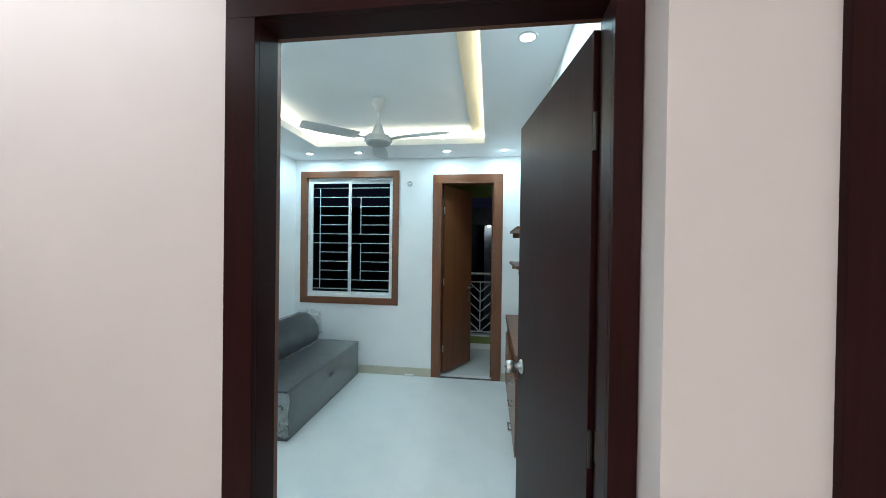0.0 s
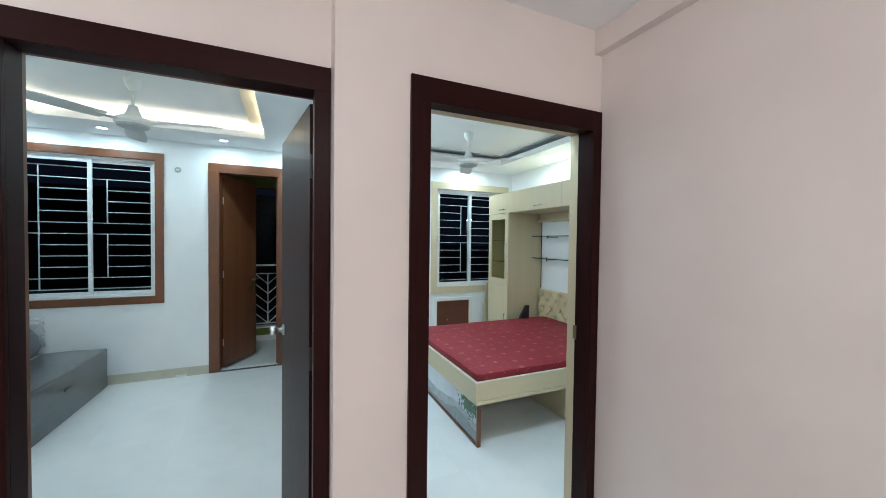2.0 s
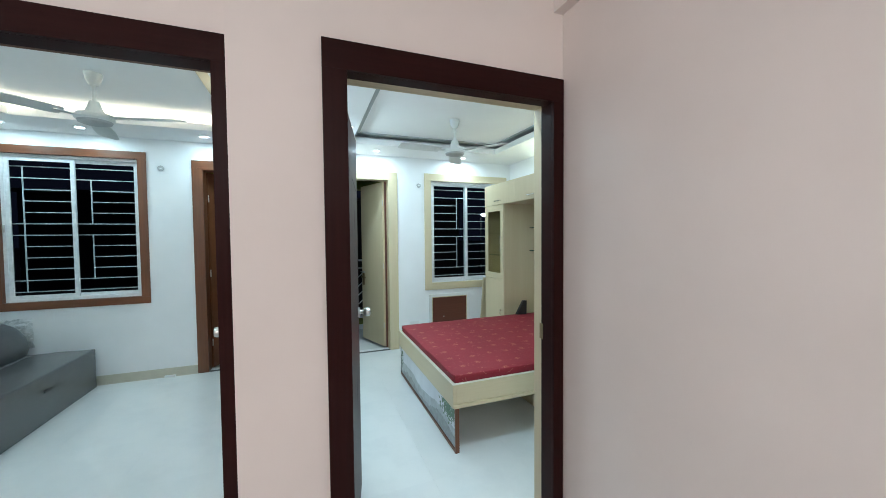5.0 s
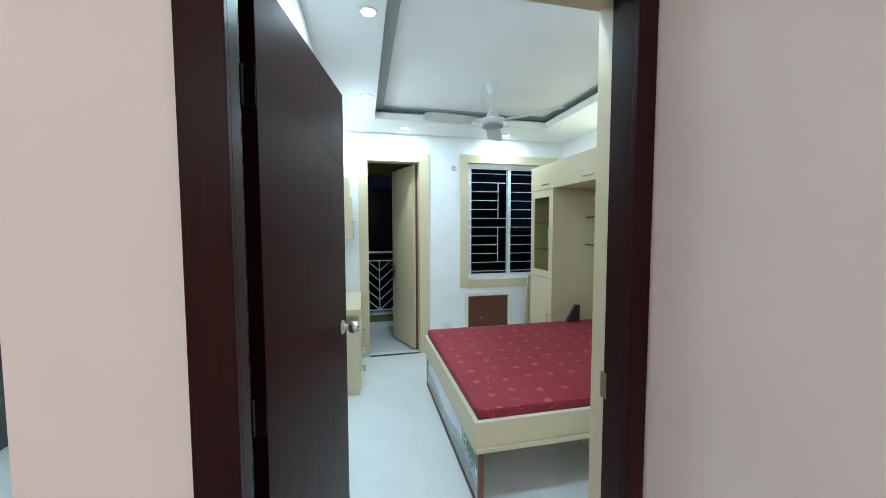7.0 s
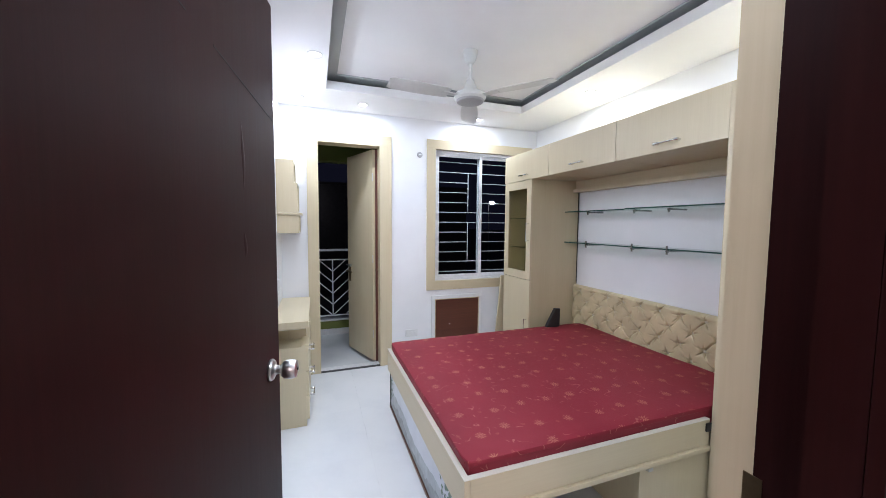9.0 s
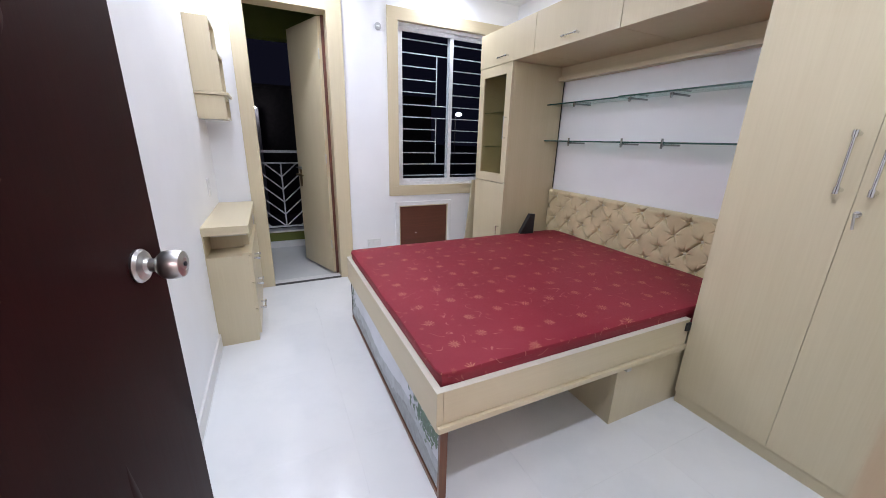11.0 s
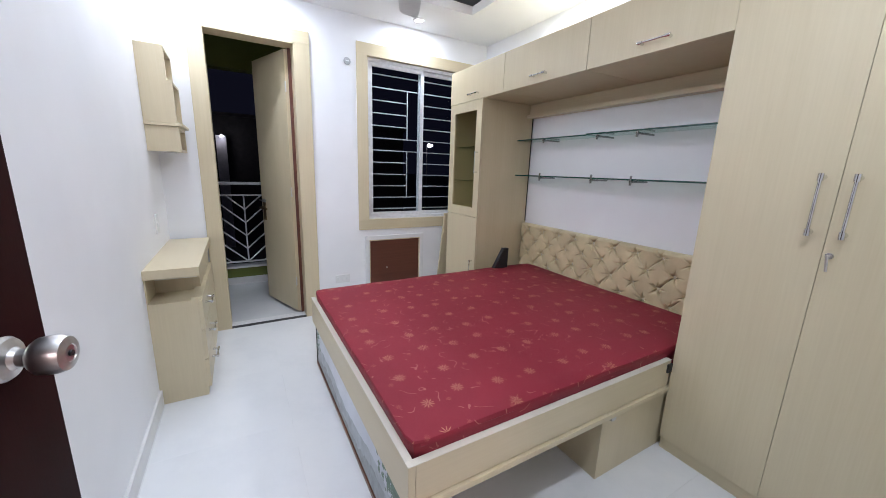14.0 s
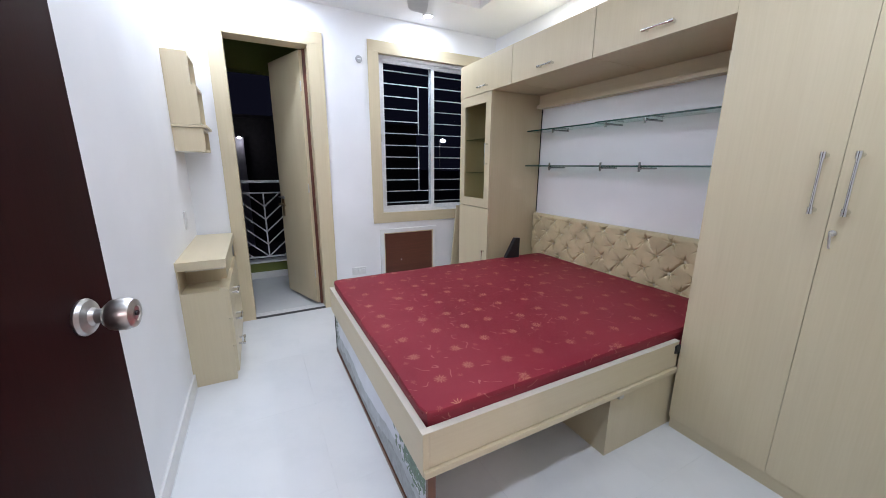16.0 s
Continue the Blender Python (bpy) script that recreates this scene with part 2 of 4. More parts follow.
    nt.links.new(c, b.inputs["Base Color"])
    b.inputs["Roughness"].default_value = 0.55
    b.inputs["Specular IOR Level"].default_value = 0.22
    bump(nt, b, math_node(nt, "ADD", weave, noise_tex(nt, vo, 14, 2)), 0.25, 0.002)
    return m


M_CLOTH = mattress_cloth()


def leather(name, col, rough, wrinkle, coat=0.0):
    m, nt, b = shader(name)
    v = coords(nt)
    big = noise_tex(nt, v, 6, 4)
    c = ramp(nt, big, [(0.3, tuple(k * 0.85 for k in col)), (0.7, tuple(k * 1.12 for k in col))])
    nt.links.new(c, b.inputs["Base Color"])
    b.inputs["Roughness"].default_value = rough
    b.inputs["Coat Weight"].default_value = coat
    b.inputs["Coat Roughness"].default_value = 0.10
    f = math_node(nt, "ADD", math_node(nt, "MULTIPLY", noise_tex(nt, v, 300, 2), 0.25), noise_tex(nt, coords(nt, (1, 0.35, 1)), 9, 3))
    bump(nt, b, f, wrinkle, 0.012)
    return m


M_SOFA = leather("grey_leatherette_under_film", (0.046, 0.050, 0.055), 0.30, 1.0, 1.0)
M_TUFT = leather("cream_leatherette", (0.62, 0.51, 0.31), 0.36, 0.06)
M_PRINT_SKY = plain("printed_pale_sky", (0.70, 0.73, 0.79), 0.35, 0, 0.12, 3)
M_PRINT_ROCK = plain("printed_grey_hills", (0.27, 0.30, 0.32), 0.35, 0, 0.3, 25)
M_PRINT_FAR = plain("printed_far_hills", (0.42, 0.46, 0.49), 0.35, 0, 0.2, 18)
M_PRINT_LEAF = plain("printed_green_leaves", (0.07, 0.16, 0.09), 0.35, 0, 0.4, 60)


# ---------- mesh helpers ----------
PLACE = {}


def box(bm, x0, x1, y0, y1, z0, z1, bev=0.0):
    vs = bmesh.ops.create_cube(bm, size=1.0, matrix=Matrix.Translation(((x0 + x1) / 2, (y0 + y1) / 2, (z0 + z1) / 2)) @ Matrix.Diagonal((abs(x1 - x0), abs(y1 - y0), abs(z1 - z0), 1)))["verts"]
    if bev:
        es = list({e for v in vs for e in v.link_edges})
        bmesh.ops.bevel(bm, geom=es, offset=bev, segments=2, profile=0.7, affect="EDGES")


def rod(bm, a, b, r, seg=10, r2=None):
    a, b = Vector(a), Vector(b)
    d = b - a
    m = Matrix.Translation((a + b) / 2) @ d.to_track_quat("Z", "Y").to_matrix().to_4x4()
    bmesh.ops.create_cone(bm, cap_ends=True, segments=seg, radius1=r, radius2=r if r2 is None else r2, depth=d.length, matrix=m)


def lathe(bm, profile, m, seg=24):
    """Turn (radius, height) pairs about the z axis of the pose m."""
    rings = []
    for r, h in profile:
        rings.append([bm.verts.new(m @ Vector((r * math.cos(2 * math.pi * k / seg), r * math.sin(2 * math.pi * k / seg), h))) for k in range(seg)])
    for a, b in zip(rings, rings[1:]):
        for k in range(seg):
            bm.faces.new((a[k], a[(k + 1) % seg], b[(k + 1) % seg], b[k]))
    bm.faces.new(list(reversed(rings[0])))
    bm.faces.new(rings[-1])


def solid(*boxes, bev=0.0):
    bm = bmesh.new()
    for b in boxes:
        box(bm, *b, bev=bev)
    return bm


def make_mesh(name, bm, mat, smooth=False):
    me = bpy.data.meshes.new(name)
    bmesh.ops.recalc_face_normals(bm, faces=bm.faces)
    if smooth:
        for f in bm.faces:
            f.smooth = True
        for e in bm.edges:
            if len(e.link_faces) == 2 and e.calc_face_angle(0) > 0.6:
                e.smooth = False
    bm.to_mesh(me)
    bm.free()
    me.materials.append(mat)
    return me


def thing(name, base, label, category, group="", kind="", rz=0):
    ob = new(name)
    ob.empty_display_size = 0.1
    m = pose(*base, 0, 0, rz)
    ob.matrix_basis = m
    PLACE[ob] = m
    return tagged(ob, label, category, group, kind)


def part(name, bm, material, parent, label="", smooth=False, local=False):
    """One mesh under a thing or a part. Places are the room's unless local."""
    top = PLACE[parent]
    if not local:
        bm.transform(top.inverted())
    ob = new(name, make_mesh(name, bm, material, smooth))
    ob.parent = parent
    PLACE[ob] = top
    return tagged(ob, label)


def whole(name, bm, material, label, category, group="", kind="", smooth=False, base=(0, 0, 0)):
    """A thing of one mesh."""
    bm.transform(Matrix.Translation(-Vector(base)))
    ob = new(name, make_mesh(name, bm, material, smooth))
    ob.location = base
    PLACE[ob] = Matrix.Translation(base)
    return tagged(ob, label, category, group, kind)


def wall_boxes(x0, x1, y0, y1, z0, z1, holes):
    """A wall along x with openings (x0, x1, z0, z1), side by side."""
    bm = bmesh.new()
    x = x0
    for a, b, c, d in sorted(holes):
        box(bm, x, a, y0, y1, z0, z1)
        if c > z0:
            box(bm, a, b, y0, y1, z0, c)
        if d < z1:
            box(bm, a, b, y0, y1, d, z1)
        x = b
    box(bm, x, x1, y0, y1, z0, z1)
    return bm


# ---------- lights ----------
def downlight(x, y, z, watts, col, group):
    t = thing("downlight", (x, y, z), "small round recessed white LED downlight, lit", "ceiling light", group)
    bm = bmesh.new()
    lathe(bm, [(0.034, 0.004), (0.046, 0.004), (0.050, 0.0), (0.048, -0.004), (0.036, -0.005), (0.034, 0.0)], Matrix.Identity(4), 24)
    part("rim", bm, M_PLASTIC, t, "white plastic rim", True, True)
    bm = bmesh.new()
    rod(bm, (0, 0, -0.001), (0, 0, -0.004), 0.034, 20)
    part("lens", bm, M_LENS, t, "glowing diffuser", False, True)
    la = bpy.data.lights.new("downlight_lamp", "AREA")
    la.shape, la.size, la.energy, la.color, la.spread = "DISK", 0.07, watts, col, radians(180)
    ob = new("downlight_lamp", la)
    ob.matrix_basis = pose(x, y, z - 0.012)
    return t


COOL = (0.735, 0.945, 1.02)
COOL_A = (0.70, 0.94, 1.0)
for x, y, watts in ((0.83, 3.86, 4.2), (1.38, 3.87, 6.2), (2.55, 3.92, 6.4), (0.97, 3.0, 5.4), (0.97, 1.85, 5.2), (3.08, 2.9, 8.6), (3.08, 1.6, 4.8), (2.35, 1.05, 5.2), (1.4, 1.05, 11.5)):
    downlight(x, y, SOF, watts, COOL, "bedroom downlights")
for x, y in ((-1.97, 3.83), (-1.40, 3.83), (-0.41, 3.83), (0.20, 3.83), (0.23, 1.80), (-2.04, 1.9), (-1.4, 1.06), (-0.5, 1.06)):
    downlight(x, y, SOF, 4.1, COOL_A, "living room downlights")


def led_strip(x0, x1, y0, y1, z, watts):
    la = bpy.data.lights.new("cove_led_lamp", "AREA")
    la.shape, la.size, la.size_y, la.energy, la.color = "RECTANGLE", x1 - x0, y1 - y0, watts, (1.0, 0.86, 0.62)
    ob = new("cove_led_lamp", la)
    ob.matrix_basis = pose((x0 + x1) / 2, (y0 + y1) / 2, z, 180)


AT = (-1.75, 0.0, 1.30, 3.58)      # tray of the left room
BT = (1.054, 2.864, 1.30, 3.59)     # tray of the bedroom
led_strip(AT[0] - 0.09, AT[1] + 0.09, AT[3] + 0.05, AT[3] + 0.07, SOF + 0.055, 9)
led_strip(AT[0] - 0.07, AT[0] - 0.05, AT[2], AT[3], SOF + 0.055, 9)
led_strip(AT[1] + 0.05, AT[1] + 0.07, AT[2], AT[3], SOF + 0.055, 9)
led_strip(AT[0], AT[1], AT[2] - 0.07, AT[2] - 0.05, SOF + 0.055, 7)


def panel_light(x, y, z, r, watts, col):
    t = thing("ceiling_panel_light", (x, y, z), "round white surface-mounted LED panel light, lit, out of view", "ceiling light", "corridor lights")
    bm = bmesh.new()
    lathe(bm, [(r, 0.0), (r, -0.016), (r - 0.008, -0.02), (r - 0.014, -0.014)], Matrix.Identity(4), 32)
    part("rim", bm, M_PLASTIC, t, "white rim", True, True)
    bm = bmesh.new()
    rod(bm, (0, 0, -0.015), (0, 0, -0.018), r - 0.014, 28)
    part("diffuser", bm, M_TUBE, t, "glowing diffuser", False, True)
    la = bpy.data.lights.new("panel_lamp", "POINT")
    la.shadow_soft_size, la.energy, la.color = 0.06, watts * 1.55, col
    ob = new("panel_lamp", la)
    ob.matrix_basis = pose(x, y, z - 0.10)


panel_light(-1.15, 0.30, COR_Z, 0.09, 4.8, (0.95, 0.97, 1.0))
# main corridor lamp, its fixture assumed out of view behind the camera
panel_light(0.2, -1.9, COR_Z, 0.11, 37, (1.0, 0.925, 0.87))
# extra unseen lamp, added to brighten the corridor's right-hand wall
panel_light(-1.3, -2.2, COR_Z, 0.11, 12, (1.0, 0.925, 0.87))

# ---------- floor, walls, ceilings ----------
floor = whole("floor", solid((-3.6, 4.3, -3.2, FAR2 - 0.02, -0.2, -0.0012)), M_GROUT, "polished white vitrified tile floor", "floor", "", "structure")
whole("balcony_floor", solid((-0.9, 2.0, FAR2, RAIL_Y + 0.1, -0.2, -0.025)), M_TILE, "pale tiled balcony floor", "floor", "", "structure")

whole("wall_north", wall_boxes(-2.45, 3.6, FAR, FAR2, 0, 2.8, [(-2.155, -1.07, 0.891, 2.333), (-0.505, 0.115, 0, 2.264), (0.975, 1.58, 0, 2.25), (2.15, 3.245, 0.855, 2.259)]), M_WHITE, "white painted window wall", "wall", "", "structure")
bm = wall_boxes(PIER, 4.3, NEAR, NEAR + 0.055, 0, 2.8, [(0.665, 1.559, 0, 2.067)])
box(bm, PIER, 0.54, NEAR + 0.055, SIT + 0.055, 0, 2.8)
whole("wall_south", bm, M_PINK, "peach painted corridor wall that steps forward round the bedroom doorway", "wall", "", "structure")
whole("wall_south_recess", wall_boxes(-3.6, PIER, SIT, SIT + 0.055, 0, 2.8, [(-0.492, 0.315, 0, 2.056)]), M_PINK, "peach painted recessed corridor wall with a doorway", "wall", "", "structure")
whole("wall_south_living", wall_boxes(-3.6, 0.54, SIT + 0.055, SIT2, 0, 2.8, [(-0.492, 0.315, 0, 2.056)]), M_WHITE, "white painted room side of the door wall", "wall", "", "structure")
whole("wall_south_inner", wall_boxes(0.54, 4.3, NEAR + 0.055, NEAR2, 0, 2.8, [(0.665, 1.559, 0, 2.067)]), M_WHITE, "white painted room side of the door wall", "wall", "", "structure")
whole("wall_west", solid((AX0 - 0.15, AX0, SIT2, FAR, 0, 2.8)), M_WHITE, "white painted side wall", "wall", "", "structure")
whole("wall_between", solid((0.54, BX0, NEAR2, FAR, 0, 2.8), (AX1, 0.54, SIT2, FAR, 0, 2.8)), M_WHITE, "white painted partition between the rooms", "wall", "", "structure")
whole("wall_east", solid((BX1, BX1 + 0.2, NEAR2, FAR, 0, 2.8)), M_WHITE, "white painted wall behind the bed", "wall", "", "structure")
whole("wall_corridor", solid((COR_X, COR_X + 0.2, COR_Y, NEAR, 0, 2.8), (COR_X + 0.2, 4.3, COR_Y, COR_Y + 0.2, 0, 2.8)), M_PINK, "peach painted corridor side wall with an outer corner", "wall", "", "structure")
whole("wall_back", solid((-3.6, 4.3, -3.2, -3.05, 0, 2.8), (-3.75, -3.6, -3.2, SIT2, 0, 2.8), (4.3, 4.45, -3.2, NEAR, 0, 2.8)), M_PINK, "peach painted corridor walls", "wall", "", "structure")
whole("corridor_beam", solid((COR_X - 0.045, COR_X, COR_Y, NEAR, 2.39, COR_Z)), M_PINK, "shallow painted beam along the corridor wall", "trim", "", "structure")
whole("ceiling_corridor", solid((-3.6, 4.3, -3.05, NEAR, COR_Z, 2.8), (-3.6, PIER, NEAR, SIT, COR_Z, 2.8)), M_CEIL, "white corridor ceiling", "ceiling", "", "structure")


def tray_ceiling(name, x0, x1, tray, label):
    """A dropped border round a raised tray, with an upright lip and an open cove behind it."""
    a, b, c, d = tray
    bm = bmesh.new()
    t = 0.035
    box(bm, x0, x1, d, FAR, SOF, SOF + t)
    box(bm, x0, x1, NEAR2, c, SOF, SOF + t)
    box(bm, x0, a, c, d, SOF, SOF + t)
    box(bm, b, x1, c, d, SOF, SOF + t)
    L, h = 0.018, 0.03
    for q in ((a - L, b + L, d, d + L), (a - L, b + L, c - L, c), (a - L, a, c, d), (b, b + L, c, d)):
        box(bm, *q, SOF + t, SOF + t + h)
    e = 0.14
    for q in ((x0, x1, d + e, FAR), (x0, x1, NEAR2, c - e), (x0, a - e, c - e, d + e), (b + e, x1, c - e, d + e)):
        box(bm, *q, SOF + t, TRAY)
    box(bm, x0, x1, NEAR2, FAR, TRAY, 2.8)
    whole(name, bm, M_CEIL, label, "ceiling", "", "structure")


tray_ceiling("ceiling_living", AX0, AX1, AT, "white false ceiling with a warm lit cove round a raised tray")
tray_ceiling("ceiling_bedroom", BX0, BX1, BT, "white false ceiling with an unlit cove round a raised tray")
# beige strip just below the raised ceiling, along its right edge
whole("ceiling_band", solid((AT[1] - 0.135, AT[1] + 0.02, AT[2], AT[3] + 0.1, TRAY - 0.02, TRAY - 0.001)), M_BEIGE, "beige band along the edge of the raised ceiling", "trim", "", "structure")

# left band is a painted border; right and far boards put shade in the cove
a, b, c, d = BT
w = 0.085
zb = (TRAY - 0.014, TRAY - 0.001)
whole("ceiling_band_bedroom", solid((a - 0.02, a + w, c - 0.12, d - 0.004, *zb), (b - 0.004, b + 0.13, c - 0.12, d + 0.13, *zb), (a - 0.02, b - 0.004, d - 0.004, d + 0.13, *zb)), M_GREYBAND, "grey painted band on the raised ceiling, with grey boards as shade in the cove", "trim", "", "structure")

# skirtings
whole("baseboard_bedroom", solid((BX0, BX0 + 0.012, NEAR2, FAR, 0, 0.09), (1.69, 2.9, FAR - 0.012, FAR, 0, 0.09)), M_SKIRT_W, "white tile skirting", "skirting", "", "structure")
whole("baseboard_living", solid((AX0, -0.597, FAR - 0.012, FAR, 0, 0.095), (0.207, AX1, FAR - 0.012, FAR, 0, 0.095), (AX1 - 0.012, AX1, SIT2, FAR - 0.012, 0, 0.095)), M_TILE_SKIRT, "beige tile skirting", "skirting", "", "structure")
whole("baseboard_corridor", solid((COR_X - 0.01, COR_X, COR_Y, NEAR - 0.015, 0, 0.08)), M_SKIRT_W, "pale tile skirting", "skirting", "", "structure")


# ---------- entrance doorways ----------
def entrance(name, y, x0, x1, zt, wl, wr, wt, stop, rebate, ym, y2, hinge_left, inner_mat, inner_mat_x, label):
    """A dark lined doorway: flat architrave, jambs with a rebate for the leaf, and a lining on the room side."""
    t = thing(name, (x0, y, 0), label, "door frame", "", "structure")
    k = 0.004
    a, b, h = x0 + wl, x1 - wr, zt - wt
    y1, v = y2 + 0.016, 0.07
    ra, rb, rh = a - rebate, b + rebate, h + rebate * 0.75
    left_mat, right_mat = (M_DARK, inner_mat) if hinge_left else (inner_mat, M_DARK)
    part("architrave", solid((x0, a, y - 0.016, y, 0, h), bev=0.002), M_DARK, t)
    part("architrave", solid((b, x1, y - 0.016, y, 0, h), bev=0.002), M_DARK, t)
    part("architrave", solid((x0, x1, y - 0.016, y, h, zt), bev=0.002), M_DARK_X, t)
    part("jamb", solid((ra - k, a, y + 0.0005, stop, 0, h), (ra - k, ra, stop, ym, 0, rh)), M_DARK, t)
    part("jamb", solid((b, rb + k, y + 0.0005, stop, 0, h), (rb, rb + k, stop, ym, 0, rh)), M_DARK, t)
    part("head", solid((ra - k, rb + k, y + 0.0005, stop, h, rh + k), (ra, rb, stop, ym, rh, rh + k)), M_DARK_X, t)
    part("inner_trim", solid((ra - k, ra, ym, y1, 0, rh), (ra - v, ra - k, y2, y1, 0, rh)), left_mat, t, "trim on the room side")
    part("inner_trim", solid((rb, rb + k, ym, y1, 0, rh), (rb + k, rb + v, y2, y1, 0, rh)), right_mat, t, "trim on the room side")
    part("inner_trim", solid((ra - v, rb + v, y2, y1, rh + k, rh + v), (ra - k, rb + k, ym, y1, rh, rh + k)), inner_mat_x, t, "trim on the room side")
    part("strike_plate", solid((rb - 0.0012, rb + 0.002, ym - 0.012, ym + 0.012, 1.03, 1.10)), M_BRASS, t, "dull brass strike plate")
    return t


entrance("doorway_1", SIT, -0.559, 0.363, 2.135, 0.075, 0.056, 0.086, 0.866, 0.004, SIT2, SIT2, False, M_TEAK, M_TEAK_X, "dark mahogany door frame on the peach corridor wall")
entrance("doorway_2", NEAR, 0.632, 1.563, 2.125, 0.077, 0.048, 0.092, 0.741, 0.040, 0.812, NEAR2, True, M_CREAM, M_CREAM_X, "dark mahogany door frame with cream inner lining")


def knob_profile():
    return [(0.0285, 0.0), (0.0295, 0.004), (0.026, 0.009), (0.015, 0.013), (0.0115, 0.018), (0.0115, 0.027), (0.018, 0.031),
            (0.0235, 0.037), (0.0255, 0.047), (0.0255, 0.058), (0.0225, 0.067), (0.012, 0.070), (0.011, 0.0685), (0.0005, 0.0685)]


def leaf_door(name, hinge, angle, width, height, mat, knob_z, knobs, label, hinge_side=1):
    """A flush leaf from its hinge along local x, 35 mm thick, with grooves, butt hinges and a knob on each face."""
    t = thing(name, hinge, label, "door", "", "", angle)
    part("leaf", solid((0.004, width, -0.0175, 0.0175, 0.008, height), bev=0.002), mat, t, "", False, True)
    for s in knobs:
        bm = bmesh.new()
        lathe(bm, knob_profile(), pose(width - 0.078, s * 0.0175, knob_z, -90 * s), 28)
        k = part("knob", bm, M_STEEL, t, "round brushed steel knob", True, True)
        bm = bmesh.new()
        lathe(bm, [(0.004, 0.0685), (0.004, 0.0715), (0.001, 0.0715)], pose(width - 0.078, s * 0.0175, knob_z, -90 * s), 10)
        part("keyhole", bm, M_BLACKBOX, k, "", False, True)
    for z in (0.28, 1.05, 1.80):
        bm = bmesh.new()
        rod(bm, (0, hinge_side * 0.012, z - 0.045), (0, hinge_side * 0.012, z + 0.045), 0.006, 10)
        box(bm, 0.001, 0.0046, -0.016, 0.016, z - 0.045, z + 0.045)
        part("hinge", bm, M_IRON, t, "steel butt hinge", False, True)
    bm = bmesh.new()
    box(bm, width - 0.001, width + 0.0012, -0.012, 0.012, knob_z - 0.06, knob_z + 0.06)
    part("latch_plate", bm, M_STEEL, t, "steel latch plate", False, True)
    return t


LEAF_B = leaf_door("bedroom_door", (0.6875, 0.868, 0), 78.9, 0.762, 2.055, M_DARK, 1.068, (1, -1), "dark mahogany flush door standing open into the bedroom")
# black strips laid on the leaf paint the shadow line of a groove
for x0, x1 in ((0.22, 0.33), (0.42, 0.7615)):
    bm = solid((x0, x1, -0.0181, -0.0172, -0.0018, 0.0018))
    for q in bm.verts:
        q.co.z += 1.744 + 0.13 * (0.7615 - q.co.x)
    part("groove", bm, M_BLACK, LEAF_B, "thin black strip drawn as the shadow line of a groove", False, True)


def blister(x, z0, z1):
    """A long swelling where the veneer has lifted."""
    bm = bmesh.new()
    n = 16
    rows = []
    for i in range(n + 1):
        u = i / n
        w, h = 0.009 * math.sin(math.pi * u), 0.0014 * math.sin(math.pi * u)
        c = x + 0.004 * math.sin(5 * u)
        rows.append([bm.verts.new((c + k * w, -0.0174 - h * (1 - k * k), z0 + (z1 - z0) * u)) for k in (-1, -0.5, 0, 0.5, 1)])
    for p, q in zip(rows, rows[1:]):
        for k in range(4):
            bm.faces.new((p[k], p[k + 1], q[k + 1], q[k]))
    part("blister", bm, M_DARK, LEAF_B, "lifted blister in the veneer", True, True)


blister(0.54, 1.53, 1.69)
blister(0.54, 1.38, 1.45)
blister(0.54, 0.60, 0.80)
leaf_door("living_room_door", (0.316, 0.902, 0), 98.8, 0.712, 2.040, M_DARK, 1.03, (1, -1), "dark mahogany flush door standing open into the sitting room")


# ---------- balcony doors ----------
def balcony_door(name, o0, o1, i0, i1, zt, zi, mats, hinge, angle, width, label, leaf_label, side):
    mat, matx = mats
    t = thing(name, (o0, FAR, 0), label, "door frame", "", "structure")
    y0 = FAR - 0.014
    part("architrave", solid((o0, i0, y0, FAR, 0, zi), bev=0.002), mat, t)
    part("architrave", solid((i1, o1, y0, FAR, 0, zi), bev=0.002), mat, t)
    part("architrave", solid((o0, o1, y0, FAR, zi, zt), bev=0.002), matx, t)
    left = [(i0, i0 + 0.012, y0, FAR2, 0, zi)]
    right = [(i1 - 0.012, i1, y0, FAR2, 0, zi)] + ([(i1 - 0.03, i1, FAR2 - 0.06, FAR2 - 0.045, 0, zi)] if side < 0 else [])
    part("jamb", solid(*left), mat, t)
    part("jamb", solid(*right), mat, t)
    part("head", solid((i0, i1, y0, FAR2, zi - 0.012, zi)), matx, t)
    if side > 0:
        # added filler: its dark brown stands for the shade in the hinge gap
        part("hinge_gap_filler", solid((hinge[0] + 0.012, i1 - 0.012, FAR2 - 0.018, FAR2 - 0.004, 0, zi - 0.012)), M_BOARD, t, "added dark brown filler for the shaded gap at the hinges")
    part("threshold", solid((i0, i1, FAR - 0.01, FAR + 0.03, -0.003, 0.004)), M_RUBBER, t, "dark threshold strip")
    d = thing(name.replace("frame", "leaf"), hinge, leaf_label, "door", "", "", angle)
    part("leaf", solid((0, width, -0.016, 0.016, 0.01, zi - 0.02), bev=0.002), mat, d, "", False, True)
    for s in (-1, 1):
        bm = bmesh.new()
        box(bm, width - 0.078, width - 0.034, s * 0.016, s * 0.022, 0.80, 0.97, bev=0.002)
        h = part("handle_plate", bm, M_BRASS, d, "dull brass backplate", False, True)
        bm = bmesh.new()
        rod(bm, (width - 0.055, s * 0.018, 0.92), (width - 0.055, s * 0.06, 0.92), 0.011)
        rod(bm, (width - 0.05, s * 0.056, 0.92), (width - 0.18, s * 0.056, 0.918), 0.011, 10, 0.008)
        part("handle", bm, M_BRASS, d, "dull metal lever handle", True, True)
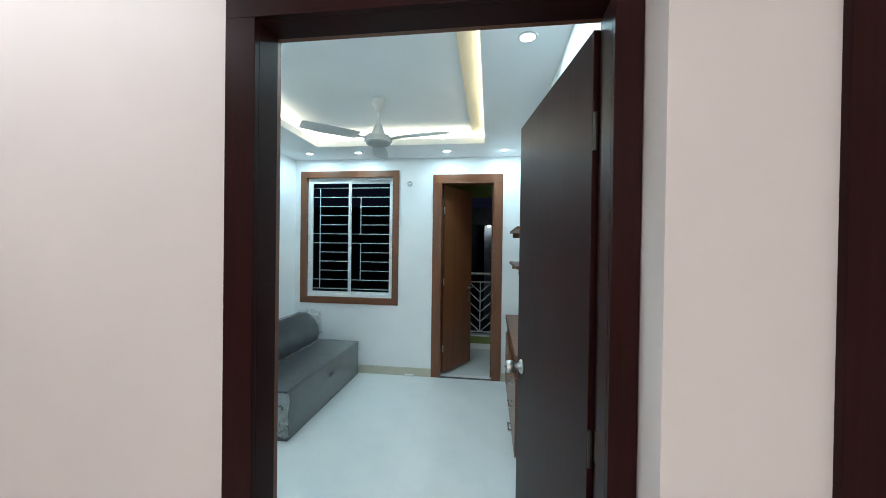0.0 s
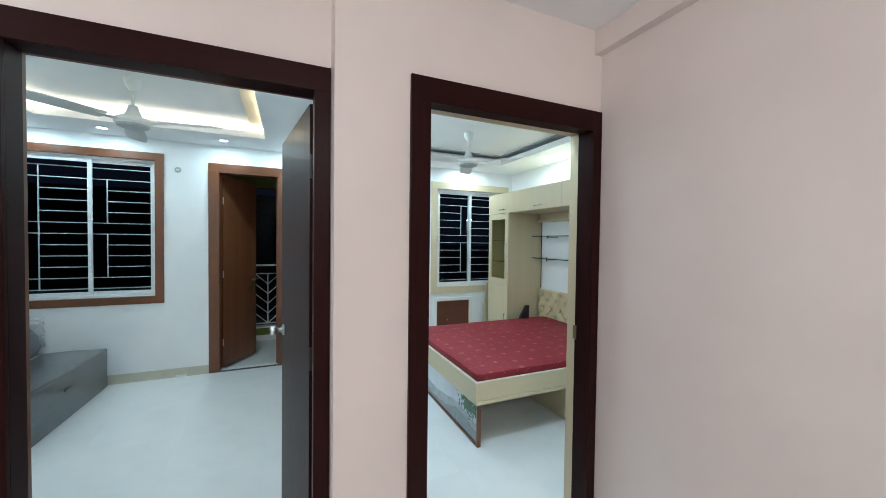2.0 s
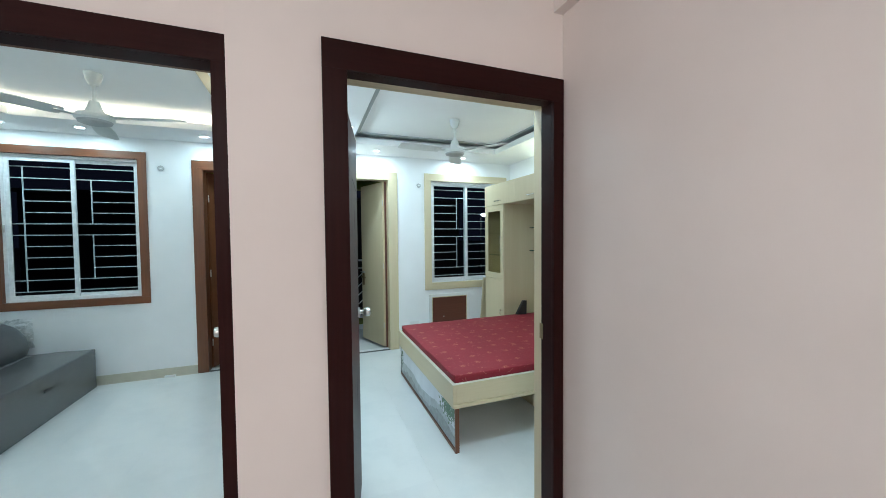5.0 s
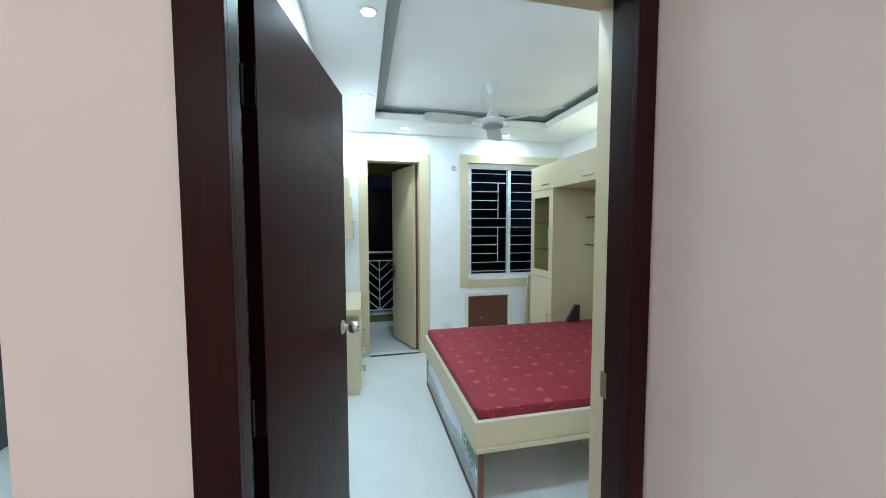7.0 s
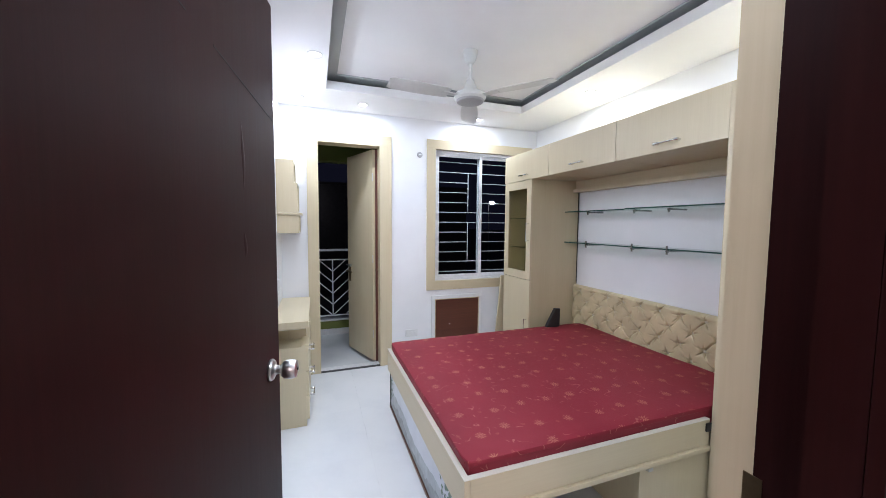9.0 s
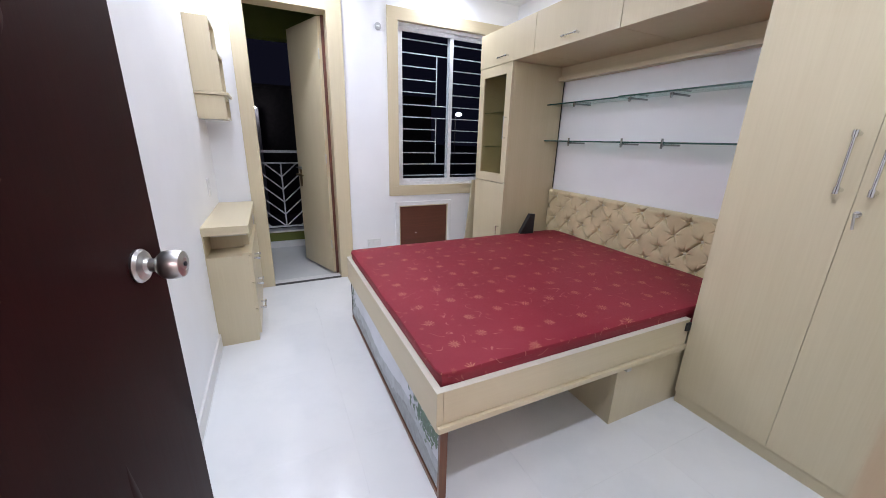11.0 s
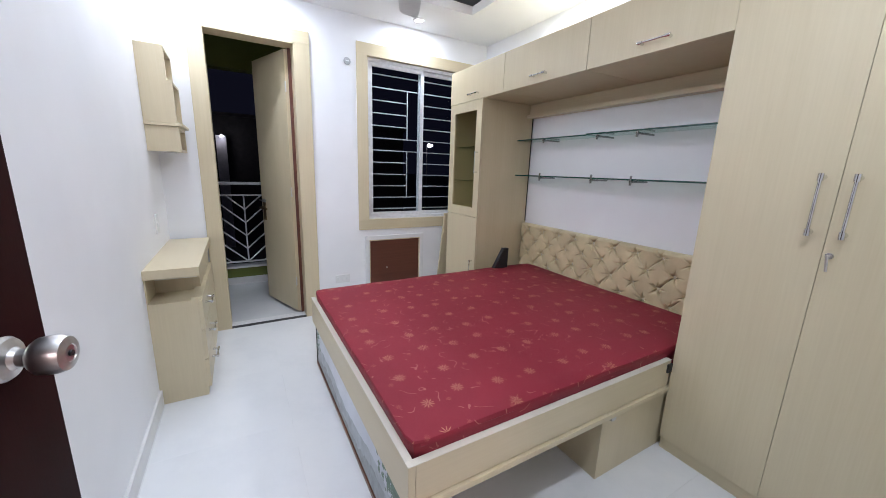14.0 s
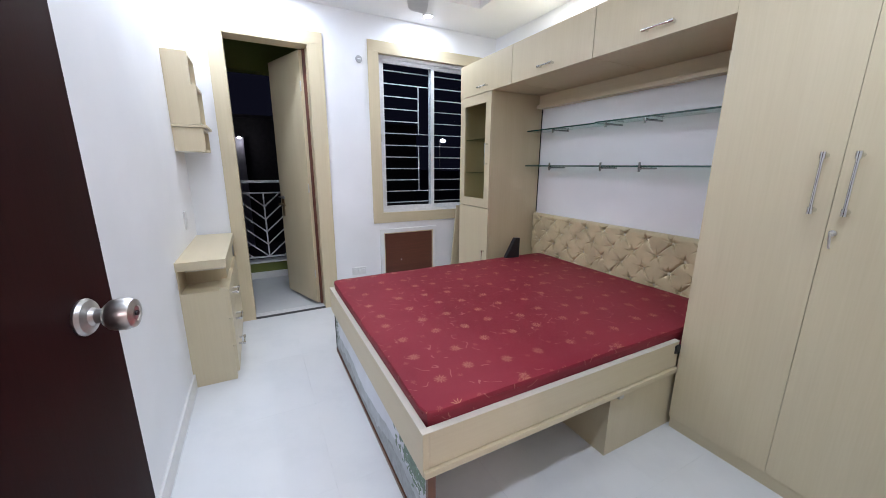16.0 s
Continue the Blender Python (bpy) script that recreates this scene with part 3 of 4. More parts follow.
    bm = bmesh.new()
    rod(bm, (width - 0.10, side * 0.024, 0.985), (width + 0.03, side * 0.024, 0.985), 0.006)
    box(bm, width - 0.09, width - 0.01, side * 0.016, side * 0.019, 0.97, 1.0)
    part("bolt", bm, M_STEEL, d, "steel tower bolt", False, True)
    for z in (0.3, 1.1, 1.95):
        bm = bmesh.new()
        rod(bm, (-0.004, side * 0.018, z - 0.04), (-0.004, side * 0.018, z + 0.04), 0.006)
        part("hinge", bm, M_STEEL, d, "steel hinge", False, True)


balcony_door("balcony_frame_living", -0.597, 0.205, -0.505, 0.115, 2.352, 2.264, (M_TEAK, M_TEAK_X), (-0.487, 4.24, 0), 60, 0.60, "brown teak balcony door frame", "brown teak balcony door standing ajar outwards", -1)
balcony_door("balcony_frame_bedroom", 0.885, 1.688, 0.975, 1.58, 2.338, 2.25, (M_CREAM, M_CREAM_X), (1.532, 4.252, 0), 110, 0.60, "cream laminate balcony door frame", "cream laminate balcony door standing ajar outwards", 1)


# ---------- windows ----------
def window(name, o0, o1, z0, z1, w, mats, mull, verts, label):
    mat, matx = mats
    t = thing(name, (o0, FAR, z0), label, "window", "", "structure")
    i0, i1, j0, j1 = o0 + w, o1 - w, z0 + w, z1 - w
    y0 = FAR - 0.014
    f = part("trim", solid((o0, i0, y0, FAR, j0, j1), bev=0.002), mat, t, "wooden architrave")
    part("trim", solid((i1, o1, y0, FAR, j0, j1), bev=0.002), mat, t, "wooden architrave")
    part("trim", solid((o0, o1, y0, FAR, j1, z1), bev=0.002), matx, t, "wooden architrave")
    part("trim", solid((o0, o1, y0, FAR, z0, j0), bev=0.002), matx, t, "wooden architrave")
    part("lining", solid((i0, i0 + 0.006, y0, FAR + 0.05, j0, j1), (i1 - 0.006, i1, y0, FAR + 0.05, j0, j1), (i0, i1, y0, FAR + 0.05, j0, j0 + 0.006), (i0, i1, y0, FAR + 0.05, j1 - 0.006, j1)), mat, t)
    a, b, c, d = i0 + 0.006, i1 - 0.006, j0 + 0.006, j1 - 0.006
    k = 0.028
    ya, yb = FAR + 0.03, FAR + 0.085
    part("outer_frame", solid((a, a + k, ya, yb, c, d), (b - k, b, ya, yb, c, d), (a + k, b - k, ya, yb, c, c + k), (a + k, b - k, ya, yb, d - k, d), bev=0.001), M_ALU, t, "white aluminium frame")
    for (p, q, y) in ((a + k - 0.006, mull + 0.022, ya + 0.008), (mull - 0.022, b - k + 0.006, ya + 0.032)):
        s = 0.034
        sash = part("sash", solid((p, p + s, y, y + 0.02, c + k, d - k), (q - s, q, y, y + 0.02, c + k, d - k), (p + s, q - s, y, y + 0.02, c + k, c + k + s), (p + s, q - s, y, y + 0.02, d - k - s, d - k), bev=0.001), M_ALU, t, "white sliding sash")
        g = part("pane", solid((p + s - 0.004, q - s + 0.004, y + 0.008, y + 0.012, c + k + s - 0.004, d - k - s + 0.004)), M_GLASS, sash, "clear glass pane")
        g.visible_shadow = False
    for x in (a + 0.012, b - 0.012):
        part("latch", solid((x - 0.008, x + 0.008, ya - 0.012, ya, (z0 + z1) / 2 - 0.04, (z0 + z1) / 2 + 0.03), bev=0.002), M_STEEL, t, "small steel latch")
    # the security grille outside the panes
    gr = thing(name.replace("window", "window_grille"), (a, FAR2 - 0.05, c), "grey painted steel security grille of flat bars", "window grille", "", "structure")
    yg = FAR2 - 0.045
    n = 12
    zs = [d - (d - c) * (0.075 + 0.0785 * r) for r in range(n)]
    for (p, q), where in zip(((a, mull), (mull, b)), verts):
        inner = q - 0.12 if where == "right" else p + 0.12
        for r, z in enumerate(zs):
            full = r in (0, 1, 5, 6, 10, 11) or not where
            x_a, x_b = (p, q) if full else ((p, inner) if where == "right" else (inner, q))
            part("bar", solid((x_a, x_b, yg, yg + 0.008, z - 0.0045, z + 0.0045)), M_GRILL, gr)
        for r0, r1 in ((0, 11),) if where == "left_full" else ((1, 5), (6, 10)):
            if where:
                part("bar", solid((inner - 0.0045, inner + 0.0045, yg - 0.003, yg + 0.006, zs[r1], zs[r0])), M_GRILL, gr)
    part("bar", solid((b - 0.034, b - 0.026, yg - 0.003, yg + 0.006, zs[-1], zs[0])), M_GRILL, gr)
    return t


window("window_1", -2.225, -1.0, 0.818, 2.406, 0.07, (M_TEAK, M_TEAK_X), -1.625, ("left_full", "left"), "brown teak trimmed window with white sliding sashes, dark night outside")
window("window_2", 2.061, 3.335, 0.762, 2.352, 0.09, (M_CREAM, M_CREAM_X), 2.70, ("right", ""), "cream trimmed window with white sliding sashes, dark night outside")

# ---------- balcony and the night outside ----------
whole("parapet", solid((-0.9, 2.0, RAIL_Y, RAIL_Y + 0.12, -0.025, 0.165)), M_OLIVE, "low olive green balcony kerb", "parapet", "", "structure")
whole("parapet_skirting", solid((-0.9, 2.0, RAIL_Y - 0.012, RAIL_Y, -0.025, 0.055)), M_SKIRT_W, "white tile skirting on the balcony", "skirting", "", "structure")
whole("parapet_coping", solid((-0.9, 2.0, RAIL_Y - 0.02, RAIL_Y + 0.13, 0.165, 0.185)), M_SKIRT_W, "pale coping on the balcony kerb", "trim", "", "structure")
whole("ceiling_balcony", solid((-0.9, 2.0, FAR2, RAIL_Y + 0.15, 2.60, 2.75), (-0.9, 2.0, RAIL_Y - 0.02, RAIL_Y + 0.15, 2.28, 2.60)), M_OLIVE, "olive green balcony ceiling with an edge beam", "ceiling", "", "structure")
whole("wall_balcony_ends", solid((-1.0, -0.9, FAR2, RAIL_Y + 0.15, -0.2, 2.75), (2.0, 2.1, FAR2, RAIL_Y + 0.15, -0.2, 2.75)), M_OLIVE, "olive green balcony end walls", "wall", "", "structure")
railing = thing("balcony_railing", (0, RAIL_Y + 0.05, 0.185), "white painted steel railing with a chevron pattern on a low kerb", "railing")
ry = RAIL_Y + 0.05
for z, h in ((1.115, 0.03), (0.985, 0.016), (0.225, 0.016)):
    part("rail", solid((-0.9, 2.0, ry - 0.015, ry + 0.015, z - h / 2, z + h / 2)), M_ALU, railing)
P = 0.617
for k in range(-6, 5):
    x = 1.164 + k * P
    if not -0.7 < x < 1.9:
        continue
    part("post", solid((x - 0.008, x + 0.008, ry - 0.008, ry + 0.008, 0.225, 0.985)), M_ALU, railing)
    if -0.9 < x + P / 2 < 1.98:
        part("post", solid((x + P / 2 - 0.01, x + P / 2 + 0.01, ry - 0.01, ry + 0.01, 0.185, 1.115)), M_ALU, railing)
    for s in (-1, 1):
        for r in range(-1, 6):
            za, zb = 0.225 + r * 0.15, 0.225 + r * 0.15 + 0.27
            pa, pb = Vector((x, ry, za)), Vector((x + s * (P / 2 - 0.01), ry, zb))
            d = pb - pa
            if pa.z < 0.225:
                pa = pa + d * ((0.225 - pa.z) / d.z)
            if pb.z > 0.985:
                pb = pa + d * ((0.985 - pa.z) / d.z)
            if pb.z - pa.z < 0.02 or not -0.9 < pb.x < 2.0:
                continue
            bm = bmesh.new()
            rod(bm, pa, pb, 0.008, 6)
            part("chevron_bar", bm, M_ALU, railing)

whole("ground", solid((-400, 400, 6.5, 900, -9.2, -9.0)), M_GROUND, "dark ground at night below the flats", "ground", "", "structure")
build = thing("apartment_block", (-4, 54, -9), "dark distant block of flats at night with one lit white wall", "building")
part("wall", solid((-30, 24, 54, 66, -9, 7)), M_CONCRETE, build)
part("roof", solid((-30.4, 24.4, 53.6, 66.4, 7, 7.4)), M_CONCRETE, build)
part("stair_tower", solid((-0.7, 0.35, 52.4, 54, -9, 4.6)), M_CONCRETE2, build, "white rendered stair tower")
for fx in range(8):
    for fz in range(4):
        x, z = -27 + fx * 6.4, -6.5 + fz * 3.5
        if -3 < x < 2:
            continue
        w = part("window", solid((x, x + 1.8, 53.94, 54.0, z, z + 1.4)), M_BLACKBOX, build, "unlit window")
lampost = part("lamp_arm", solid((-0.10, 0.0, 51.5, 52.4, 4.64, 4.74)), M_CONCRETE, build, "lamp bracket")
bm = bmesh.new()
lathe(bm, [(0.05, 0.0), (0.19, -0.12), (0.18, -0.22), (0.05, -0.24)], pose(-0.05, 51.6, 4.65), 16)
part("lamp_head", bm, M_STREET, lampost, "glowing lamp head")
la = bpy.data.lights.new("street_lamp_light", "POINT")
la.energy, la.shadow_soft_size, la.color = 1.0, 0.2, (0.9, 0.95, 1)
new("street_lamp_light", la).location = (-0.05, 51.2, 3.8)


lamp = thing("street_lamp", (21.4, 40.2, -9), "tall street lamp with a bright white head, lit at night", "street lamp")
bm = bmesh.new()
rod(bm, (21.4, 40.8, -9), (21.4, 40.8, 4.3), 0.09, 12, 0.05)
part("pole", bm, M_CONCRETE, lamp)
bm = bmesh.new()
rod(bm, (21.4, 40.8, 4.25), (21.4, 40.0, 4.4), 0.035, 10)
part("arm", bm, M_CONCRETE, lamp)
bm = bmesh.new()
lathe(bm, [(0.06, 0.12), (0.30, 0.02), (0.34, -0.10), (0.26, -0.24), (0.04, -0.30)], pose(21.4, 40.0, 4.3), 20)
part("head", bm, M_STREET, lamp, "glowing white lamp head", True)


# ---------- ceiling fans ----------
def ceiling_fan(x, y, turn):
    t = thing("ceiling_fan", (x, y, TRAY), "white ceiling fan with three blades on a down rod", "ceiling fan", "ceiling fans", "", turn)
    bm = bmesh.new()
    lathe(bm, [(0.052, 0.0), (0.052, -0.012), (0.044, -0.05), (0.026, -0.085), (0.016, -0.09)], Matrix.Identity(4), 24)
    part("canopy", bm, M_FAN, t, "", True, True)
    bm = bmesh.new()
    rod(bm, (0, 0, -0.08), (0, 0, -0.24), 0.0125, 14)
    part("down_rod", bm, M_FAN, t, "", True, True)
    bm = bmesh.new()
    lathe(bm, [(0.016, -0.195), (0.028, -0.20), (0.040, -0.235), (0.058, -0.275), (0.062, -0.285)], Matrix.Identity(4), 24)
    part("lower_cup", bm, M_FAN, t, "", True, True)
    bm = bmesh.new()
    lathe(bm, [(0.062, -0.284), (0.100, -0.290), (0.112, -0.305), (0.112, -0.325), (0.098, -0.338)], Matrix.Identity(4), 32)
    part("motor", bm, M_FAN, t, "", True, True)
    bm = bmesh.new()
    lathe(bm, [(0.098, -0.3375), (0.092, -0.352), (0.060, -0.362), (0.010, -0.365)], Matrix.Identity(4), 32)
    part("bottom_cover", bm, M_FANRIM, t, "grey bottom cover", True, True)
    for k in range(3):
        bm = bmesh.new()
        n = 14
        rows = []
        for i in range(n + 1):
            u = i / n
            r = 0.17 + 0.43 * u
            wd = 0.055 + 0.015 * math.sin(math.pi * u * 0.9)
            if i == n:
                wd *= 0.75
            z = -0.316 - 0.006 * u
            rows.append([bm.verts.new((r, s * wd, z + s * 0.010 + dz)) for dz in (0, 0.004) for s in (-1, 1)])
        for p, q in zip(rows, rows[1:]):
            for e, f in ((0, 1), (1, 3), (3, 2), (2, 0)):
                bm.faces.new((p[e], p[f], q[f], q[e]))
        bm.faces.new((rows[0][0], rows[0][2], rows[0][3], rows[0][1]))
        bm.faces.new((rows[-1][0], rows[-1][1], rows[-1][3], rows[-1][2]))
        box(bm, 0.10, 0.22, -0.022, 0.022, -0.320, -0.314)
        bm.transform(pose(0, 0, 0, 0, 0, 120 * k))
        part("blade", bm, M_FAN, t, "", False, True)


ceiling_fan(-0.83, 2.77, 105)
ceiling_fan(2.00, 2.87, 67)


# ---------- wall fittings ----------
def wall_disc(x, y, z):
    bm = bmesh.new()
    lathe(bm, [(0.028, 0.0), (0.03, 0.006), (0.026, 0.012), (0.012, 0.014)], pose(x, y, z, 90), 20)
    t = thing("junction_cover", (x, y, z), "small round white electrical cover on the white wall, greyed for its shadow ring", "switch plate", "junction covers")
    # grey on the white cover paints in the shadow ring round it
    part("cover", bm, M_FANRIM, t, "", True)
    part("slot", solid((x - 0.014, x + 0.014, y - 0.016, y - 0.013, z - 0.004, z + 0.004)), M_GRILL, t)


wall_disc(-0.874, FAR, 2.248)
wall_disc(1.985, FAR, 2.185)


def plate(name, cx, cy, cz, w, h, normal, label, pins):
    t = thing(name, (cx, cy, cz), label, "socket")
    if normal == "y":
        part("plate", solid((cx - w / 2, cx + w / 2, cy - 0.01, cy, cz - h / 2, cz + h / 2), bev=0.003), M_PLASTIC, t)
        for k in range(pins):
            x = cx - w / 2 + w * (k + 0.5) / pins
            part("rocker", solid((x - 0.010, x + 0.010, cy - 0.014, cy - 0.009, cz - 0.018, cz + 0.018), bev=0.002), M_PLASTIC, t)
    else:
        part("plate", solid((cx, cx + 0.01, cy - w / 2, cy + w / 2, cz - h / 2, cz + h / 2), bev=0.003), M_PLASTIC, t)
        for k in range(pins):
            y = cy - w / 2 + w * (k + 0.5) / pins
            part("rocker", solid((cx + 0.009, cx + 0.014, y - 0.010, y + 0.010, cz - 0.018, cz + 0.018), bev=0.002), M_PLASTIC, t)


plate("wall_socket", 1.90, FAR, 0.315, 0.13, 0.075, "y", "white plastic socket plate on the white wall", 3)
plate("switch_plate", BX0, 3.70, 0.94, 0.075, 0.12, "x", "white plastic switch plate above the desk", 1)
whole("floor_stopper", solid((-0.90, -0.80, FAR - 0.035, FAR - 0.012, 0, 0.022), bev=0.004), M_PLASTIC, "small white door stop by the skirting", "door stop", base=(-0.85, FAR - 0.02, 0))
bm = bmesh.new()
rod(bm, (COR_X + 0.001, -0.239, 1.583), (COR_X - 0.02, -0.243, 1.590), 0.002, 8)
whole("wall_nail", bm, M_STEEL, "bare steel nail in the peach wall", "nail", base=(COR_X, -0.239, 1.584))

tube = thing("tube_light", (BX0, 3.3, 2.30), "slim white LED tube light on the white wall, lit", "wall light")
part("batten", solid((BX0, BX0 + 0.022, 2.95, 3.62, 2.285, 2.315), bev=0.002), M_PLASTIC, tube)
bm = bmesh.new()
rod(bm, (BX0 + 0.03, 2.97, 2.30), (BX0 + 0.03, 3.60, 2.30), 0.011, 14)
part("diffuser", bm, M_TUBE, tube, "glowing tube")
la = bpy.data.lights.new("tube_lamp", "AREA")
la.shape, la.size, la.size_y, la.energy, la.color = "RECTANGLE", 0.63, 0.03, 3.0, COOL
new("tube_lamp", la).matrix_basis = look((BX0 + 0.046, 3.285, 2.30), (BX0 + 1.0, 3.285, 2.0)) @ pose(0, 0, 0)

# the blanked air-conditioner opening under the bedroom window
ac = thing("air_conditioner_opening", (2.42, FAR, 0.2), "brown board closing a white framed air conditioner opening", "wall panel")
part("frame", solid((2.117, 2.155, FAR - 0.02, FAR, 0.20, 0.662), bev=0.003), M_PLASTIC, ac, "white frame")
part("frame", solid((2.682, 2.72, FAR - 0.02, FAR, 0.20, 0.662), bev=0.003), M_PLASTIC, ac, "white frame")
part("frame", solid((2.117, 2.72, FAR - 0.02, FAR, 0.662, 0.70), bev=0.003), M_PLASTIC, ac, "white frame")
part("frame", solid((2.117, 2.72, FAR - 0.02, FAR, 0.162, 0.20), bev=0.003), M_PLASTIC, ac, "white frame")
part("lining", solid((2.155, 2.165, FAR - 0.012, FAR, 0.20, 0.662), (2.672, 2.682, FAR - 0.012, FAR, 0.20, 0.662), (2.165, 2.672, FAR - 0.012, FAR, 0.652, 0.662), (2.165, 2.672, FAR - 0.012, FAR, 0.20, 0.21)), M_CREAM, ac)
part("board", solid((2.165, 2.672, FAR - 0.005, FAR, 0.21, 0.652)), M_BOARD, ac, "reddish brown board")
bm = bmesh.new()
rod(bm, (2.33, FAR - 0.004, 0.38), (2.33, FAR - 0.014, 0.38), 0.006, 12)
part("screw", bm, M_STEEL, ac)


# ---------- wardrobe, tower and loft cupboards ----------
def bar_handle(parent, a, b, out, r=0.0055):
    """A chrome bar between two posts, standing off its door."""
    a, b, o = Vector(a), Vector(b), Vector(out)
    bm = bmesh.new()
    rod(bm, a + o, b + o, r, 12)
    d = (b - a).normalized()
    for p in (a, b):
        rod(bm, p, p + o, r * 1.5, 12)
        rod(bm, p + o - d * r * 2.2, p + o + d * r * 2.2, r * 1.6, 12)
    return part("handle", bm, M_CHROME, parent, "chrome bar handle", True)


FX = 2.852       # front plane of the fitted cupboards
WY0, WY1 = 0.90, 1.69
ward = thing("wardrobe", (3.1, 1.29, 0), "tall cream laminate wardrobe with two doors and chrome handles", "wardrobe")
part("carcass", solid((FX + 0.02, BX1, WY0, WY1, 0.06, 2.162), bev=0.001), M_TAN, ward)
part("plinth", solid((FX + 0.012, BX1, WY0, WY1 - 0.002, 0, 0.06)), M_CREAM_Y, ward, "cream plinth")
for y0, y1, s in ((WY0, 1.2952, -1), (1.2968, WY1, 1)):
    d = part("door", solid((FX, FX + 0.019, y0, y1, 0.064, 2.162), bev=0.0015), M_CREAM, ward)
    y = 1.296 + s * 0.042
    bar_handle(d, (FX, y, 1.155), (FX, y, 1.342), (-0.034, 0, 0))
    if s < 0:
        bm = bmesh.new()
        rod(bm, (FX + 0.001, 1.276, 1.080), (FX - 0.006, 1.276, 1.080), 0.011, 16)
        part("lock", bm, M_CHROME, d, "round chrome lock")
        bm = bmesh.new()
        rod(bm, (FX - 0.006, 1.276, 1.080), (FX - 0.03, 1.276, 1.080), 0.003, 8)
        rod(bm, (FX - 0.03, 1.276, 1.085), (FX - 0.03, 1.270, 1.03), 0.004, 8)
        part("key", bm, M_STEEL, d, "key hanging in the lock")
whole("wardrobe_filler", solid((FX + 0.004, BX1, NEAR2 + 0.017, WY0 - 0.002, 0, 2.162)), M_CREAM, "cream filler panel beside the wardrobe", "panel", base=(3.1, 0.86, 0))

TY0, TY1 = 3.365, 3.85
tower = thing("tower_cabinet", (3.1, 3.6, 0), "narrow cream tower cabinet with a glazed upper door", "cabinet")
part("side", solid((FX + 0.02, BX1, TY0, TY0 + 0.018, 0, 1.895), bev=0.001), M_TAN, tower, "tan laminate side panel")
part("side", solid((FX + 0.02, BX1, TY1 - 0.018, TY1, 0, 1.895), bev=0.001), M_TAN, tower, "tan laminate side panel")
part("back", solid((BX1 - 0.012, BX1, TY0 + 0.018, TY1 - 0.018, 0, 1.895)), M_CREAM, tower)
part("shelf", solid((FX + 0.02, BX1 - 0.012, TY0 + 0.018, TY1 - 0.018, 0.93, 0.948)), M_CREAM_Y, tower)
part("bottom", solid((FX + 0.02, BX1 - 0.012, TY0 + 0.018, TY1 - 0.018, 0.04, 0.06)), M_CREAM_Y, tower)
for z in (1.24, 1.53):
    part("glass_shelf", solid((FX + 0.05, BX1 - 0.012, TY0 + 0.018, TY1 - 0.018, z, z + 0.006)), M_SHELFGLASS, tower, "glass shelf")
gd = part("glazed_door", solid((FX, FX + 0.019, TY0, TY0 + 0.075, 0.945, 1.892), (FX, FX + 0.019, TY1 - 0.075, TY1, 0.945, 1.892), (FX, FX + 0.019, TY0 + 0.075, TY1 - 0.075, 0.945, 1.02), (FX, FX + 0.019, TY0 + 0.075, TY1 - 0.075, 1.815, 1.892), bev=0.0012), M_CREAM, tower, "cream framed glazed door")
part("pane", solid((FX + 0.007, FX + 0.011, TY0 + 0.070, TY1 - 0.070, 1.015, 1.82)), M_SMOKE, gd, "tinted glass pane").visible_shadow = False
bar_handle(gd, (FX, TY0 + 0.035, 1.32), (FX, TY0 + 0.035, 1.48), (-0.028, 0, 0), 0.004)
ld = part("lower_door", solid((FX, FX + 0.019, TY0, TY1, 0.05, 0.94), bev=0.0015), M_CREAM, tower, "plain cream door")
bar_handle(ld, (FX, TY0 + 0.04, 0.42), (FX, TY0 + 0.04, 0.56), (-0.028, 0, 0), 0.004)
# a spare board leans on the tower's far side
bm = bmesh.new()
box(bm, FX - 0.02, FX + 0.30, 0, 0.018, 0, 0.93, bev=0.001)
bm.transform(pose(0, TY1 + 0.165, 0.002, 9.0))
whole("leaning_board", bm, M_CREAM, "spare cream laminate board leaning against the tower cabinet", "board", base=(3.0, TY1 + 0.16, 0))

for k, (y0, y1, hy) in enumerate(((WY1 + 0.002, 2.388, 2.005), (2.392, 3.116, 2.75), (3.120, 3.86, 3.485))):
    u = thing("loft_cupboard", (3.1, (y0 + y1) / 2, 1.9), "cream laminate overhead cupboard with a chrome handle", "cabinet", "overhead cupboards")
    part("body", solid((FX + 0.02, BX1, y0, y1, 1.897, 2.162), bev=0.001), M_TAN, u)
    d = part("flap_door", solid((FX, FX + 0.019, y0 - 0.001, y1 - 0.002, 1.896, 2.162), bev=0.0015), M_CREAM, u)
    w = 0.055 if k else 0.065
    bar_handle(d, (FX, hy - w, 1.943), (FX, hy + w, 1.943), (-0.026, 0, 0), 0.005)
valance = thing("valance", (3.37, 2.5, 1.8), "cream laminate valance rail under the overhead cupboards", "trim")
part("board", solid((BX1 - 0.045, BX1, WY1 + 0.002, TY0 - 0.001, 1.815, 1.895), bev=0.001), M_CREAM_Y, valance)
part("ledge", solid((BX1 - 0.075, BX1, WY1 + 0.002, TY0 - 0.001, 1.785, 1.814), bev=0.002), M_CREAM_Y, valance)
whole("joint_strip", solid((BX1 - 0.012, BX1 - 0.004, TY0 - 0.005, TY0 - 0.001, 0.9, 1.785)), M_BLACK, "dark joint between the cabinet side and the wall", "trim", base=(BX1, TY0, 0.9))


def glass_shelf(z, cut, clamps, drop):
    t = thing("glass_wall_shelf", (3.3, 2.5, z), "greenish glass wall shelf on chrome clamps", "shelf", "glass shelves")
